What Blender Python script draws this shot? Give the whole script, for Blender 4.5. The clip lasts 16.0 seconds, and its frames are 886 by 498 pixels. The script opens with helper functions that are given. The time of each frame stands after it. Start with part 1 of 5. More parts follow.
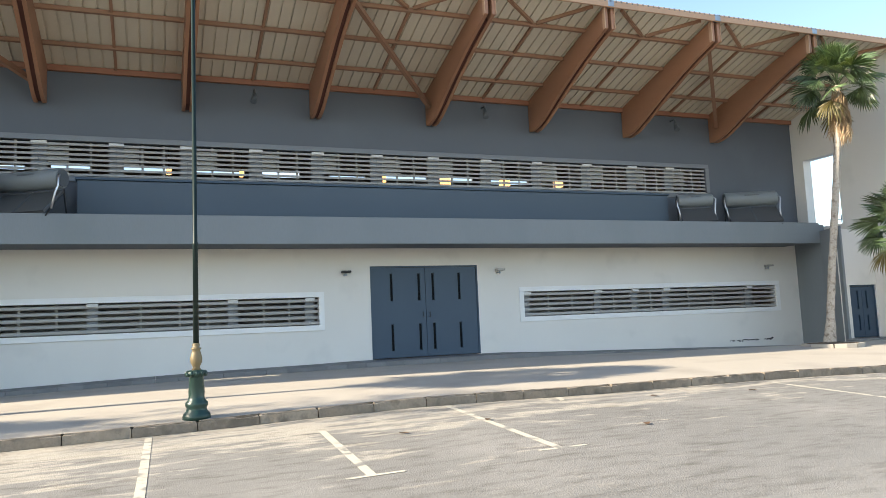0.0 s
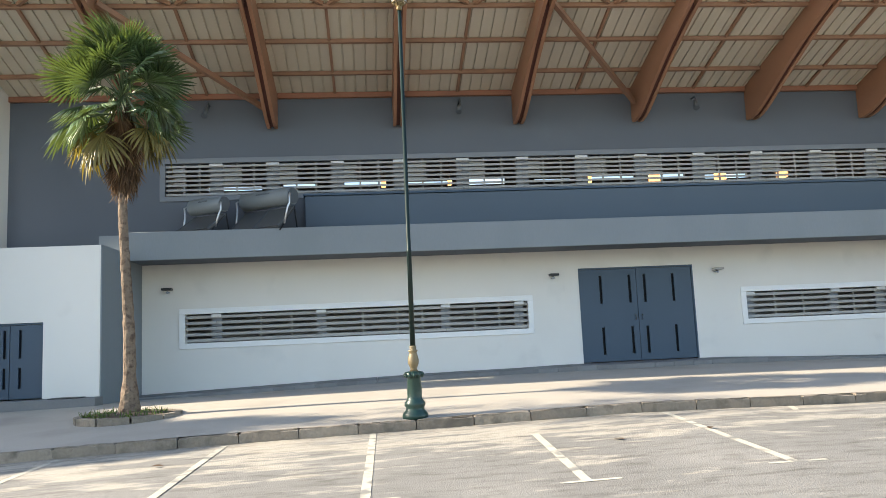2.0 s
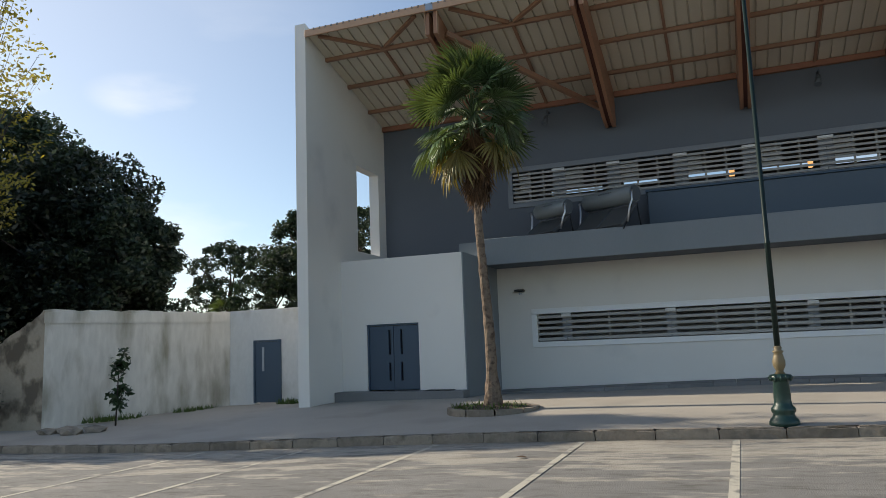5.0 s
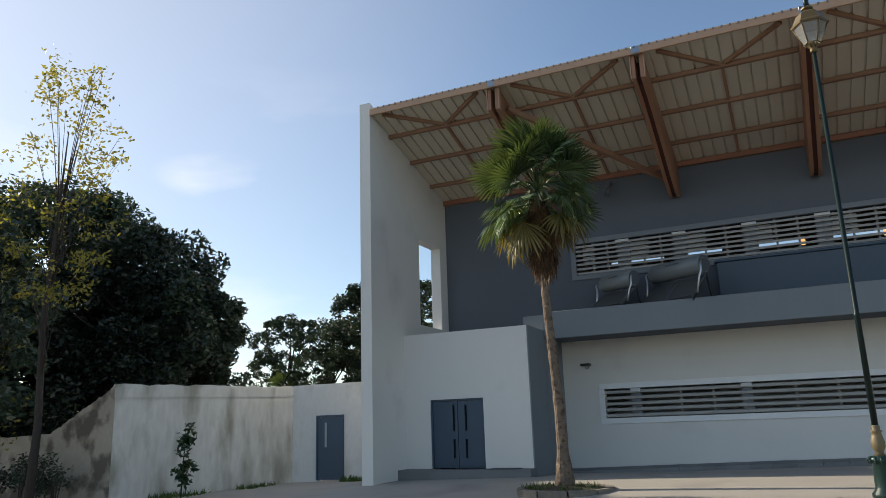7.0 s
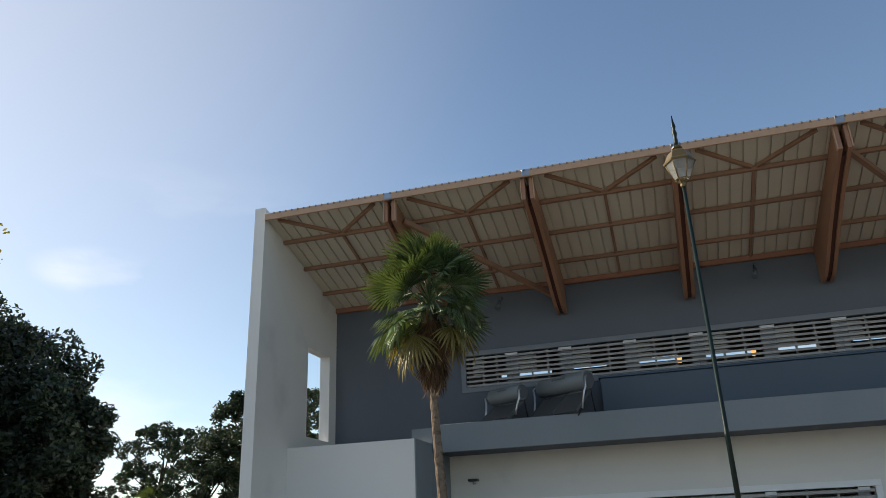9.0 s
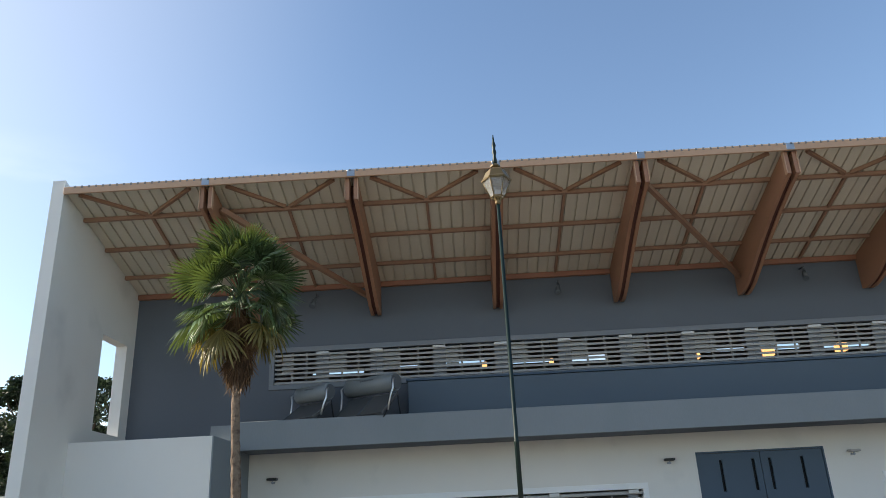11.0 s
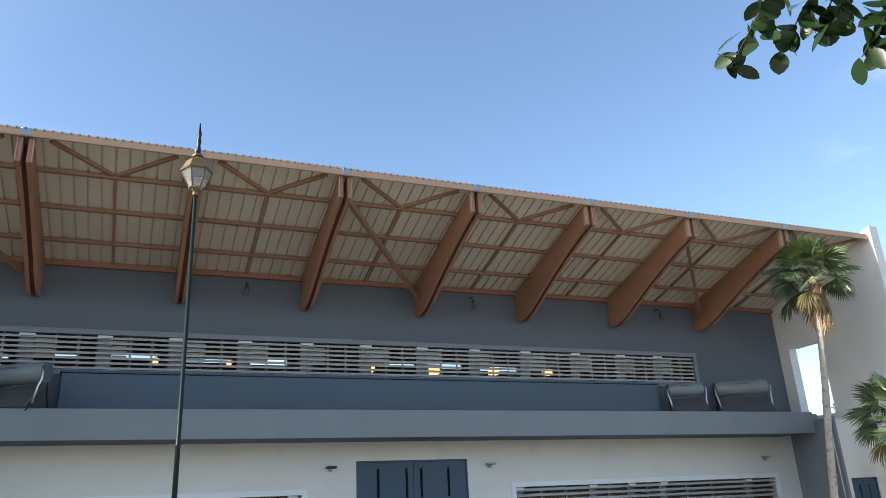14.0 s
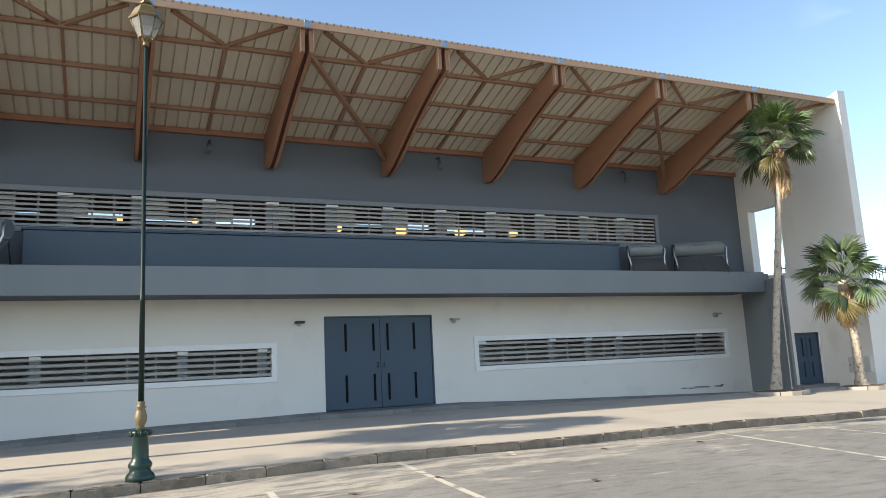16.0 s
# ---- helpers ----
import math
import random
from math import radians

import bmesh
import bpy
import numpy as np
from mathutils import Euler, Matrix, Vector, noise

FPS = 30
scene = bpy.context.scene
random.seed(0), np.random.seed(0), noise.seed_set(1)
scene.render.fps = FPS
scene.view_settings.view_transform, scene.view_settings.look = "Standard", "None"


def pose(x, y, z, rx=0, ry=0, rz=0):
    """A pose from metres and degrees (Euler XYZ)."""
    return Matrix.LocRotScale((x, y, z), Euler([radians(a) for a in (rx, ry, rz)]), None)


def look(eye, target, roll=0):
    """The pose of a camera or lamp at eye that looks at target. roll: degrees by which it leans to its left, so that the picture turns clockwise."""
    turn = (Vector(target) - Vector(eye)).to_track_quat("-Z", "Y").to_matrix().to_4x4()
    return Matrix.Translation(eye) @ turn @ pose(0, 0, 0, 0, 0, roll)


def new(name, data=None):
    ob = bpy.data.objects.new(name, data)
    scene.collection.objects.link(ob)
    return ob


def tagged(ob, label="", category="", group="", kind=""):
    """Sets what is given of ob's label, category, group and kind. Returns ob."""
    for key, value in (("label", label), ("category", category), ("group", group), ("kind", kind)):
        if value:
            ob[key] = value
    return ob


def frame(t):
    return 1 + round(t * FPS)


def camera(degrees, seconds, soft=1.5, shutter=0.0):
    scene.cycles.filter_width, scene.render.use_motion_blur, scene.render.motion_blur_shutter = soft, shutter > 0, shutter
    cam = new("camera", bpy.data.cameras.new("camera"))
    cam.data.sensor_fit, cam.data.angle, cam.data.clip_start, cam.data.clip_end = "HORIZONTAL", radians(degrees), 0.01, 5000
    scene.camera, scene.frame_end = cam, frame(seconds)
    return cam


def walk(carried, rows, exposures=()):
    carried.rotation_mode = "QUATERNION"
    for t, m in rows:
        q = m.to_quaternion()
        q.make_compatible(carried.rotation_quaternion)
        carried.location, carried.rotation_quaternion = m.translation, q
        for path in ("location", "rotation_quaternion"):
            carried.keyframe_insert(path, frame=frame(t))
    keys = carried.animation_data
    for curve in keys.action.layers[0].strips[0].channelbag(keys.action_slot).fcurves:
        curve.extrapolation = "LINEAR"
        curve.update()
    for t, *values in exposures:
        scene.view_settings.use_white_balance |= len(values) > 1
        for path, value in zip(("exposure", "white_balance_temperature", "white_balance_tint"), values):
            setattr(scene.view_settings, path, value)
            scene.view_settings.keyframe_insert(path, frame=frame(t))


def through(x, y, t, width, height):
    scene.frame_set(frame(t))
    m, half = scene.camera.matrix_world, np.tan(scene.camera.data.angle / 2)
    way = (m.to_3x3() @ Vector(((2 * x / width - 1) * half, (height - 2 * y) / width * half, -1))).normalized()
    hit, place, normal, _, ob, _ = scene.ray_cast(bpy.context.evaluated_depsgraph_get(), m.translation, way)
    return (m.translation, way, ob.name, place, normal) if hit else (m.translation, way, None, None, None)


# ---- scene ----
cam = camera(61.6, 16.0, soft=0.7)
PATH = [
    (0, (-0.399, -0.488, 1.545), (0.324, 1.366, 1.749), -2.5),
    (0.5, (-0.402, -0.489, 1.551), (0.186, 1.411, 1.764), -2.6),
    (1, (-0.397, -0.477, 1.55), (0.068, 1.456, 1.771), -2.7),
    (1.5, (-0.394, -0.459, 1.541), (-0.053, 1.499, 1.77), -2.7),
    (2, (-0.388, -0.445, 1.532), (-0.202, 1.532, 1.77), -2.6),
    (2.5, (-0.389, -0.441, 1.528), (-0.356, 1.544, 1.774), -2.6),
    (3, (-0.385, -0.468, 1.529), (-0.514, 1.512, 1.779), -2.5),
    (3.5, (-0.374, -0.438, 1.53), (-0.655, 1.526, 1.787), -2.6),
    (4, (-0.352, -0.428, 1.532), (-0.782, 1.508, 1.794), -2.5),
    (4.5, (-0.377, -0.454, 1.537), (-0.959, 1.441, 1.802), -2.3),
    (4.7, (-0.401, -0.461, 1.538), (-1.041, 1.416, 1.804), -2.2),
    (6.8, (-0.733, -0.447, 1.592), (-1.554, 1.331, 1.996), -1.8),
    (7, (-0.742, -0.464, 1.595), (-1.558, 1.301, 2.063), -1.9),
    (7.5, (-0.739, -0.519, 1.611), (-1.539, 1.205, 2.234), -2.1),
    (8, (-0.721, -0.564, 1.628), (-1.504, 1.119, 2.373), -2.0),
    (8.5, (-0.711, -0.544, 1.639), (-1.405, 1.18, 2.378), -2.1),
    (9, (-0.664, -0.537, 1.652), (-1.177, 1.252, 2.384), -2.4),
    (11.5, (-0.489, -0.567, 1.775), (-0.426, 1.305, 2.475), -2.8),
    (12, (-0.494, -0.59, 1.786), (-0.288, 1.275, 2.48), -2.9),
    (12.5, (-0.498, -0.613, 1.792), (-0.162, 1.234, 2.481), -2.9),
    (13, (-0.492, -0.615, 1.789), (-0.027, 1.205, 2.474), -3.0),
    (13.5, (-0.494, -0.606, 1.783), (0.102, 1.177, 2.464), -3.0),
    (14, (-0.476, -0.629, 1.772), (0.257, 1.104, 2.45), -3.0),
    (14.5, (-0.428, -0.674, 1.752), (0.366, 1.032, 2.429), -3.1),
    (15, (-0.375, -0.686, 1.733), (0.427, 1.056, 2.301), -2.9),
    (15.5, (-0.356, -0.686, 1.726), (0.46, 1.08, 2.188), -2.9),
    (16, (-0.326, -0.666, 1.723), (0.499, 1.129, 2.039), -2.9),
]
walk(cam, [(t, look(eye, target, roll)) for t, eye, target, roll in PATH], exposures=[(0, 1.41, 7450, 10), (1.5, 1.49, 7450, 10), (2.5, 1.46, 7350, 10), (3, 1.02, 7300, 10), (3.5, 0.6, 7250, 10), (4.7, 0.19, 7200, 10), (7, 0.17, 7100, 10), (8.5, 0.13, 7300, 10), (9.2, 0.32, 7300, 10), (11.5, 0.86, 7050, 10), (12.5, 1.07, 6980, 10), (14.5, 0.97, 6880, 10), (15.2, 0.93, 7050, 10), (16, 1.03, 7300, 10)])

# ---- light ----
SUN_EL, SUN_AZ = radians(26.6), radians(-87.0)
SUN_WAY = Vector((math.sin(SUN_AZ) * math.cos(SUN_EL), math.cos(SUN_AZ) * math.cos(SUN_EL), math.sin(SUN_EL)))
world = bpy.data.worlds.new("sky")
scene.world = world
world.use_nodes = True
wn, wl = world.node_tree.nodes, world.node_tree.links
sky = wn.new("ShaderNodeTexSky")
sky.sky_type, sky.sun_disc = "NISHITA", False
sky.sun_elevation, sky.sun_rotation = SUN_EL, SUN_AZ
sky.air_density, sky.dust_density, sky.ozone_density = 1.0, 0.45, 3.2
# thin wisps of cloud over the whole sky
wco = wn.new("ShaderNodeTexCoord")
wmap = wn.new("ShaderNodeMapping")
wmap.inputs["Scale"].default_value = (1.6, 1.6, 5.0)
wmap.inputs["Rotation"].default_value = (0.15, 0.1, 0.4)
wnoise = wn.new("ShaderNodeTexNoise")
wnoise.inputs["Scale"].default_value, wnoise.inputs["Detail"].default_value = 1.3, 7
wramp = wn.new("ShaderNodeValToRGB")
wramp.color_ramp.elements[0].position, wramp.color_ramp.elements[1].position = 0.53, 0.78
wramp.color_ramp.elements[1].color = (0.5, 0.5, 0.5, 1)
wmix = wn.new("ShaderNodeMixRGB")
wmix.inputs[2].default_value = (7.5, 7.6, 7.8, 1)
wl.new(wco.outputs["Generated"], wmap.inputs["Vector"])
wl.new(wmap.outputs[0], wnoise.inputs["Vector"])
wl.new(wnoise.outputs["Fac"], wramp.inputs[0])
wsep = wn.new("ShaderNodeSeparateXYZ")
wlow = wn.new("ShaderNodeMapRange")
wlow.inputs["From Min"].default_value, wlow.inputs["From Max"].default_value = 0.46, 0.34
wband = wn.new("ShaderNodeMath")
wband.operation = "MULTIPLY"
wl.new(wco.outputs["Generated"], wsep.inputs[0])
wl.new(wsep.outputs["Z"], wlow.inputs["Value"])
wl.new(wlow.outputs["Result"], wband.inputs[0])
wl.new(wramp.outputs[0], wband.inputs[1])
# two soft banks of thin cloud, torn by the same noise
bank_sum = wband.outputs[0]
for way, wide in (((-0.636, 0.70, 0.322), 0.0075), ((0.79, 0.49, 0.375), 0.02)):
    off = wn.new("ShaderNodeVectorMath")
    off.operation = "SUBTRACT"
    off.inputs[1].default_value = way
    wl.new(wco.outputs["Generated"], off.inputs[0])
    squash = wn.new("ShaderNodeVectorMath")
    squash.operation = "MULTIPLY"
    squash.inputs[1].default_value = (1.0, 1.0, 2.6) if way[0] < 0 else (1.3, 1.3, 1.0)
    wl.new(off.outputs[0], squash.inputs[0])
    dist = wn.new("ShaderNodeVectorMath")
    dist.operation = "DOT_PRODUCT"
    wl.new(squash.outputs[0], dist.inputs[0])
    wl.new(squash.outputs[0], dist.inputs[1])
    near = wn.new("ShaderNodeMapRange")
    near.interpolation_type = "SMOOTHSTEP"
    near.inputs["From Min"].default_value, near.inputs["From Max"].default_value = wide, 0.0
    wl.new(dist.outputs["Value"], near.inputs["Value"])
    torn = wn.new("ShaderNodeMapRange")
    torn.inputs["From Min"].default_value, torn.inputs["From Max"].default_value = 0.36, 0.66
    torn.inputs["To Max"].default_value = 0.85 if way[0] < 0 else 0.55
    wl.new(wnoise.outputs["Fac"], torn.inputs["Value"])
    both = wn.new("ShaderNodeMath")
    both.operation = "MULTIPLY"
    wl.new(near.outputs[0], both.inputs[0])
    wl.new(torn.outputs[0], both.inputs[1])
    total = wn.new("ShaderNodeMath")
    total.use_clamp = True
    wl.new(bank_sum, total.inputs[0])
    wl.new(both.outputs[0], total.inputs[1])
    bank_sum = total.outputs[0]
# thin bright veil that thickens towards the sun
facing = wn.new("ShaderNodeVectorMath")
facing.operation = "DOT_PRODUCT"
facing.inputs[1].default_value = SUN_WAY
wl.new(wco.outputs["Generated"], facing.inputs[0])
veil = wn.new("ShaderNodeMapRange")
veil.interpolation_type = "SMOOTHSTEP"
veil.inputs["From Min"].default_value, veil.inputs["From Max"].default_value = 0.35, 1.05
veil.inputs["To Max"].default_value = 0.3
wl.new(facing.outputs["Value"], veil.inputs["Value"])
hazy = wn.new("ShaderNodeMath")
hazy.use_clamp = True
wl.new(bank_sum, hazy.inputs[0])
wl.new(veil.outputs[0], hazy.inputs[1])
wl.new(hazy.outputs[0], wmix.inputs[0])
wl.new(sky.outputs[0], wmix.inputs[1])
wl.new(wmix.outputs[0], wn["Background"].inputs["Color"])
wn["Background"].inputs["Strength"].default_value = 0.15
sun = new("sun", bpy.data.lights.new("sun", "SUN"))
sun.data.energy, sun.data.angle, sun.data.color = 5.0, radians(0.55), (1.0, 0.93, 0.82)
sun.matrix_world = look(tuple(SUN_WAY * 60), (0, 0, 0))


# ---- materials ----
def mat(name, color, rough=0.7, metal=0.0, vary=0.12, grain=0.05, big=0.6, fine=25.0, bump=0.1, rand=0.0, stain=None, stretch=(1, 1, 1), spec=0.5, clear=0.0, stain_at=(0.55, 0.75), stain_scale=0.35):
    """A painted or raw surface: colour varied at two scales, roughness, fine relief and stains."""
    m = bpy.data.materials.new(name)
    m.use_nodes = True
    n, l = m.node_tree.nodes, m.node_tree.links
    bs = n["Principled BSDF"]
    co = n.new("ShaderNodeTexCoord")
    geo = n.new("ShaderNodeNewGeometry")
    mp = n.new("ShaderNodeMapping")
    mp.inputs["Scale"].default_value = stretch
    l.new(geo.outputs["Position"], mp.inputs["Vector"])

    def noise_at(scale, detail=4):
        t = n.new("ShaderNodeTexNoise")
        t.inputs["Scale"].default_value, t.inputs["Detail"].default_value = scale, detail
        l.new(mp.outputs[0], t.inputs["Vector"])
        return t.outputs["Fac"]

    def scaled(fac, amount):
        q = n.new("ShaderNodeMath")
        q.operation = "MULTIPLY_ADD"
        q.inputs[1].default_value, q.inputs[2].default_value = 2 * amount, 1 - amount
        l.new(fac, q.inputs[0])
        return q.outputs[0]

    def times(a, b):
        q = n.new("ShaderNodeMath")
        q.operation = "MULTIPLY"
        l.new(a, q.inputs[0])
        l.new(b, q.inputs[1])
        return q.outputs[0]

    large, small = noise_at(big, 5), noise_at(fine, 6)
    value = times(scaled(large, vary), scaled(small, grain))
    if rand:
        oi = n.new("ShaderNodeObjectInfo")
        value = times(value, scaled(oi.outputs["Random"], rand))
        pi = n.new("ShaderNodeNewGeometry")
        value = times(value, scaled(pi.outputs["Random Per Island"], rand))
    tint = n.new("ShaderNodeVectorMath")
    tint.operation = "SCALE"
    tint.inputs[0].default_value = color
    l.new(value, tint.inputs["Scale"])
    out = tint.outputs[0]
    if stain:
        ramp = n.new("ShaderNodeValToRGB")
        ramp.color_ramp.elements[0].position, ramp.color_ramp.elements[1].position = stain_at
        l.new(noise_at(stain_scale, 9), ramp.inputs[0])
        mx = n.new("ShaderNodeMixRGB")
        mx.inputs[2].default_value = (*stain, 1)
        l.new(ramp.outputs[0], mx.inputs[0])
        l.new(out, mx.inputs[1])
        out = mx.outputs[0]
    l.new(out, bs.inputs["Base Color"])
    bs.inputs["Roughness"].default_value, bs.inputs["Metallic"].default_value = rough, metal
    bs.inputs["Specular IOR Level"].default_value = spec
    bs.inputs["Coat Weight"].default_value = clear
    if bump:
        bp = n.new("ShaderNodeBump")
        bp.inputs["Strength"].default_value, bp.inputs["Distance"].default_value = bump, 0.02
        l.new(small, bp.inputs["Height"])
        l.new(bp.outputs[0], bs.inputs["Normal"])
    return m


def leaf_mat(name, color, rough=0.45, through=0.35, rand=0.3):
    """Leaves: glossy skin, light shining through."""
    m = mat(name, color, rough, rand=rand, vary=0.2, bump=0.0, fine=8)
    n, l = m.node_tree.nodes, m.node_tree.links
    bs, outp = n["Principled BSDF"], n["Material Output"]
    tr = n.new("ShaderNodeBsdfTranslucent")
    tr.inputs["Color"].default_value = (color[0] * 2.2, color[1] * 2.0, color[2] * 0.8, 1)
    mx = n.new("ShaderNodeMixShader")
    mx.inputs[0].default_value = through
    l.new(bs.outputs[0], mx.inputs[1])
    l.new(tr.outputs[0], mx.inputs[2])
    l.new(mx.outputs[0], outp.inputs["Surface"])
    return m


M = {}
M["white"] = mat("white_paint", (0.775, 0.75, 0.705), 0.75, vary=0.05, grain=0.04, big=0.5, fine=40, bump=0.12, stain=(0.55, 0.54, 0.51), stain_at=(0.58, 0.95), stain_scale=0.6)
# white lightened beyond the wall's, for the light the proud surround catches
M["trim"] = mat("lit_surround_white", (0.86, 0.86, 0.85), 0.7, vary=0.03, grain=0.03, bump=0.05)
M["oldwhite"] = mat("weathered_lime_wash", (0.6, 0.585, 0.54), 0.9, vary=0.22, grain=0.2, big=0.9, fine=7, bump=0.7, stain=(0.27, 0.25, 0.19), stain_at=(0.5, 0.68), stain_scale=1.3, stretch=(1, 1, 0.3))
M["wornwhite"] = mat("grimy_white_paint", (0.7, 0.69, 0.66), 0.85, vary=0.12, grain=0.1, big=0.9, fine=9, bump=0.3, stain=(0.4, 0.38, 0.32), stain_at=(0.5, 0.75), stain_scale=0.9, stretch=(1, 1, 0.6))
M["rawwall"] = mat("raw_earth_render", (0.35, 0.3, 0.235), 0.95, vary=0.2, grain=0.14, big=1.2, fine=9, bump=0.8, stain=(0.12, 0.1, 0.075), stain_at=(0.5, 0.62), stain_scale=1.3)
M["grey"] = mat("slate_grey_paint", (0.113, 0.128, 0.15), 0.72, vary=0.07, grain=0.04, big=0.35, fine=35, bump=0.12, stain=(0.14, 0.16, 0.185), stain_at=(0.55, 0.85), stain_scale=0.3)
M["blue"] = mat("blue_grey_paint", (0.088, 0.122, 0.158), 0.65, vary=0.06, grain=0.04, big=0.4, fine=35, bump=0.1)
M["fascia"] = mat("canopy_edge_paint", (0.215, 0.241, 0.26), 0.72, vary=0.08, grain=0.05, big=0.4, fine=30, bump=0.12, stain=(0.19, 0.22, 0.235), stain_at=(0.5, 0.8), stain_scale=0.6, stretch=(1, 1, 0.3))
M["door"] = mat("door_paint", (0.037, 0.073, 0.117), 0.42, vary=0.08, grain=0.03, bump=0.04)
M["slot"] = mat("dark_slot_glass", (0.006, 0.007, 0.009), 0.5, vary=0, grain=0, bump=0, spec=0.15)
M["frame"] = mat("strip_frame_paint", (0.2, 0.215, 0.235), 0.6, vary=0.05)
M["slat"] = mat("louvre_slat_paint", (0.39, 0.38, 0.36), 0.5, vary=0.1, grain=0.06, bump=0.05, rand=0.06)
M["cap"] = mat("louvre_post_paint", (0.66, 0.66, 0.64), 0.6, vary=0.06)
M["plinth"] = mat("stone_clad_ramp", (0.2, 0.2, 0.2), 0.8, vary=0.18, grain=0.1, big=1.0, fine=18, bump=0.3, rand=0.12)
M["wood"] = mat("glulam_timber", (0.33, 0.162, 0.094), 0.55, vary=0.14, grain=0.1, big=0.7, fine=12, bump=0.12, rand=0.08, stretch=(2.0, 0.5, 2.5))
M["woodedge"] = mat("pale_timber_edge", (0.5, 0.31, 0.2), 0.6, vary=0.12, grain=0.1, big=1.0, fine=10, bump=0.12)
M["purlin"] = mat("purlin_timber", (0.3, 0.16, 0.098), 0.6, vary=0.14, grain=0.1, fine=12, bump=0.1, rand=0.08)
M["purlin_red"] = mat("wall_plate_timber", (0.31, 0.13, 0.075), 0.55, vary=0.14, grain=0.1, fine=12, bump=0.1)
# fills the gap between the two rafter leaves, much darker than their timber
M["gap"] = mat("dark_spacer_fill", (0.085, 0.027, 0.018), 0.8, vary=0.1)
M["sheet"] = mat("cream_roof_sheet", (0.6, 0.535, 0.43), 0.5, vary=0.1, grain=0.05, big=0.5, fine=20, bump=0.05)
M["roofmetal"] = mat("roof_sheet_edge", (0.2, 0.19, 0.18), 0.5, metal=0.3, vary=0.1)
M["steel"] = mat("galvanised_steel", (0.33, 0.37, 0.42), 0.4, metal=0.8, vary=0.1)
M["asphalt"] = mat("worn_asphalt", (0.19, 0.185, 0.172), 0.9, vary=0.16, grain=0.3, big=0.35, fine=60, bump=0.5, stain=(0.27, 0.26, 0.24), stain_at=(0.5, 0.8), stain_scale=0.4)
M["pave"] = mat("smooth_concrete_pavement", (0.39, 0.355, 0.305), 0.85, vary=0.1, grain=0.1, big=0.5, fine=30, bump=0.2, stain=(0.28, 0.255, 0.22), stain_at=(0.5, 0.78), stain_scale=0.5)
M["kerb"] = mat("kerb_concrete", (0.25, 0.21, 0.165), 0.9, vary=0.24, grain=0.22, big=2.2, fine=22, bump=1.0, rand=0.18, stain=(0.14, 0.12, 0.095), stain_at=(0.48, 0.72), stain_scale=4.5)
M["line"] = mat("worn_road_paint", (0.48, 0.45, 0.37), 0.8, vary=0.1, grain=0.2, fine=40, bump=0.2, stain=(0.2, 0.195, 0.18), stain_at=(0.5, 0.64), stain_scale=4.0)
M["green"] = mat("green_cast_iron", (0.011, 0.042, 0.034), 0.38, vary=0.15, grain=0.1, fine=30, bump=0.15)
M["pole"] = mat("dark_green_pole", (0.007, 0.019, 0.017), 0.38, spec=0.3, vary=0.1, grain=0.05, bump=0.05)
M["gold"] = mat("gold_paint", (0.21, 0.16, 0.085), 0.5, metal=0.1, vary=0.15, grain=0.1, fine=30, bump=0.15)
M["brass"] = mat("dull_brass", (0.15, 0.105, 0.045), 0.45, metal=0.4, vary=0.2, grain=0.1, fine=30, bump=0.1)
M["tank"] = mat("grey_tank_enamel", (0.2, 0.225, 0.235), 0.35, vary=0.06, grain=0.03, bump=0.02)
M["tankcap"] = mat("tank_end_plastic", (0.1, 0.115, 0.13), 0.5, vary=0.05)
M["collector"] = mat("collector_glass", (0.085, 0.09, 0.095), 0.3, vary=0.1, bump=0.0)
M["silver"] = mat("aluminium_tube", (0.62, 0.63, 0.64), 0.32, metal=0.9, vary=0.05)
M["dark"] = mat("black_metal", (0.015, 0.016, 0.018), 0.45, vary=0.1)
M["marks"] = mat("faded_print", (0.07, 0.08, 0.09), 0.6, vary=0.05)
M["soil"] = mat("planter_soil", (0.1, 0.07, 0.045), 0.95, vary=0.3, grain=0.3, fine=20, bump=0.8)
M["grass"] = leaf_mat("weed_green", (0.06, 0.11, 0.03))
M["trunk"] = mat("palm_bark", (0.19, 0.14, 0.1), 0.95, vary=0.35, grain=0.45, big=2.0, fine=22, bump=1.0, stretch=(1, 1, 1.0), stain=(0.075, 0.05, 0.036), stain_at=(0.48, 0.66), stain_scale=9.0)
# paler copy of the palm bark, sunlight on the eastern trunks put into its colour
M["trunk_pale"] = mat("sunlit_palm_bark", (0.42, 0.37, 0.31), 0.95, vary=0.25, grain=0.4, big=2.0, fine=26, bump=1.0, stain=(0.2, 0.16, 0.12), stain_at=(0.52, 0.7), stain_scale=8.0)
M["bark"] = mat("tree_bark", (0.045, 0.036, 0.03), 0.95, vary=0.3, grain=0.3, fine=10, bump=0.8, stretch=(2, 2, 0.5))
M["frond"] = leaf_mat("palm_frond_green", (0.078, 0.122, 0.058), 0.3, 0.18, 0.55)
M["frond_old"] = leaf_mat("palm_frond_yellowing", (0.17, 0.14, 0.05), 0.5, 0.25, 0.35)
# paler version of the dead frond for the two eastern palms
M["frond_dry"] = leaf_mat("palm_frond_dead_pale", (0.34, 0.24, 0.15), 0.85, 0.06, 0.4)
M["frond_dead"] = leaf_mat("palm_frond_dead", (0.12, 0.068, 0.036), 0.85, 0.04, 0.4)
M["leaf_dark"] = leaf_mat("dark_tree_leaves", (0.03, 0.05, 0.03), 0.5, 0.14, 0.45)
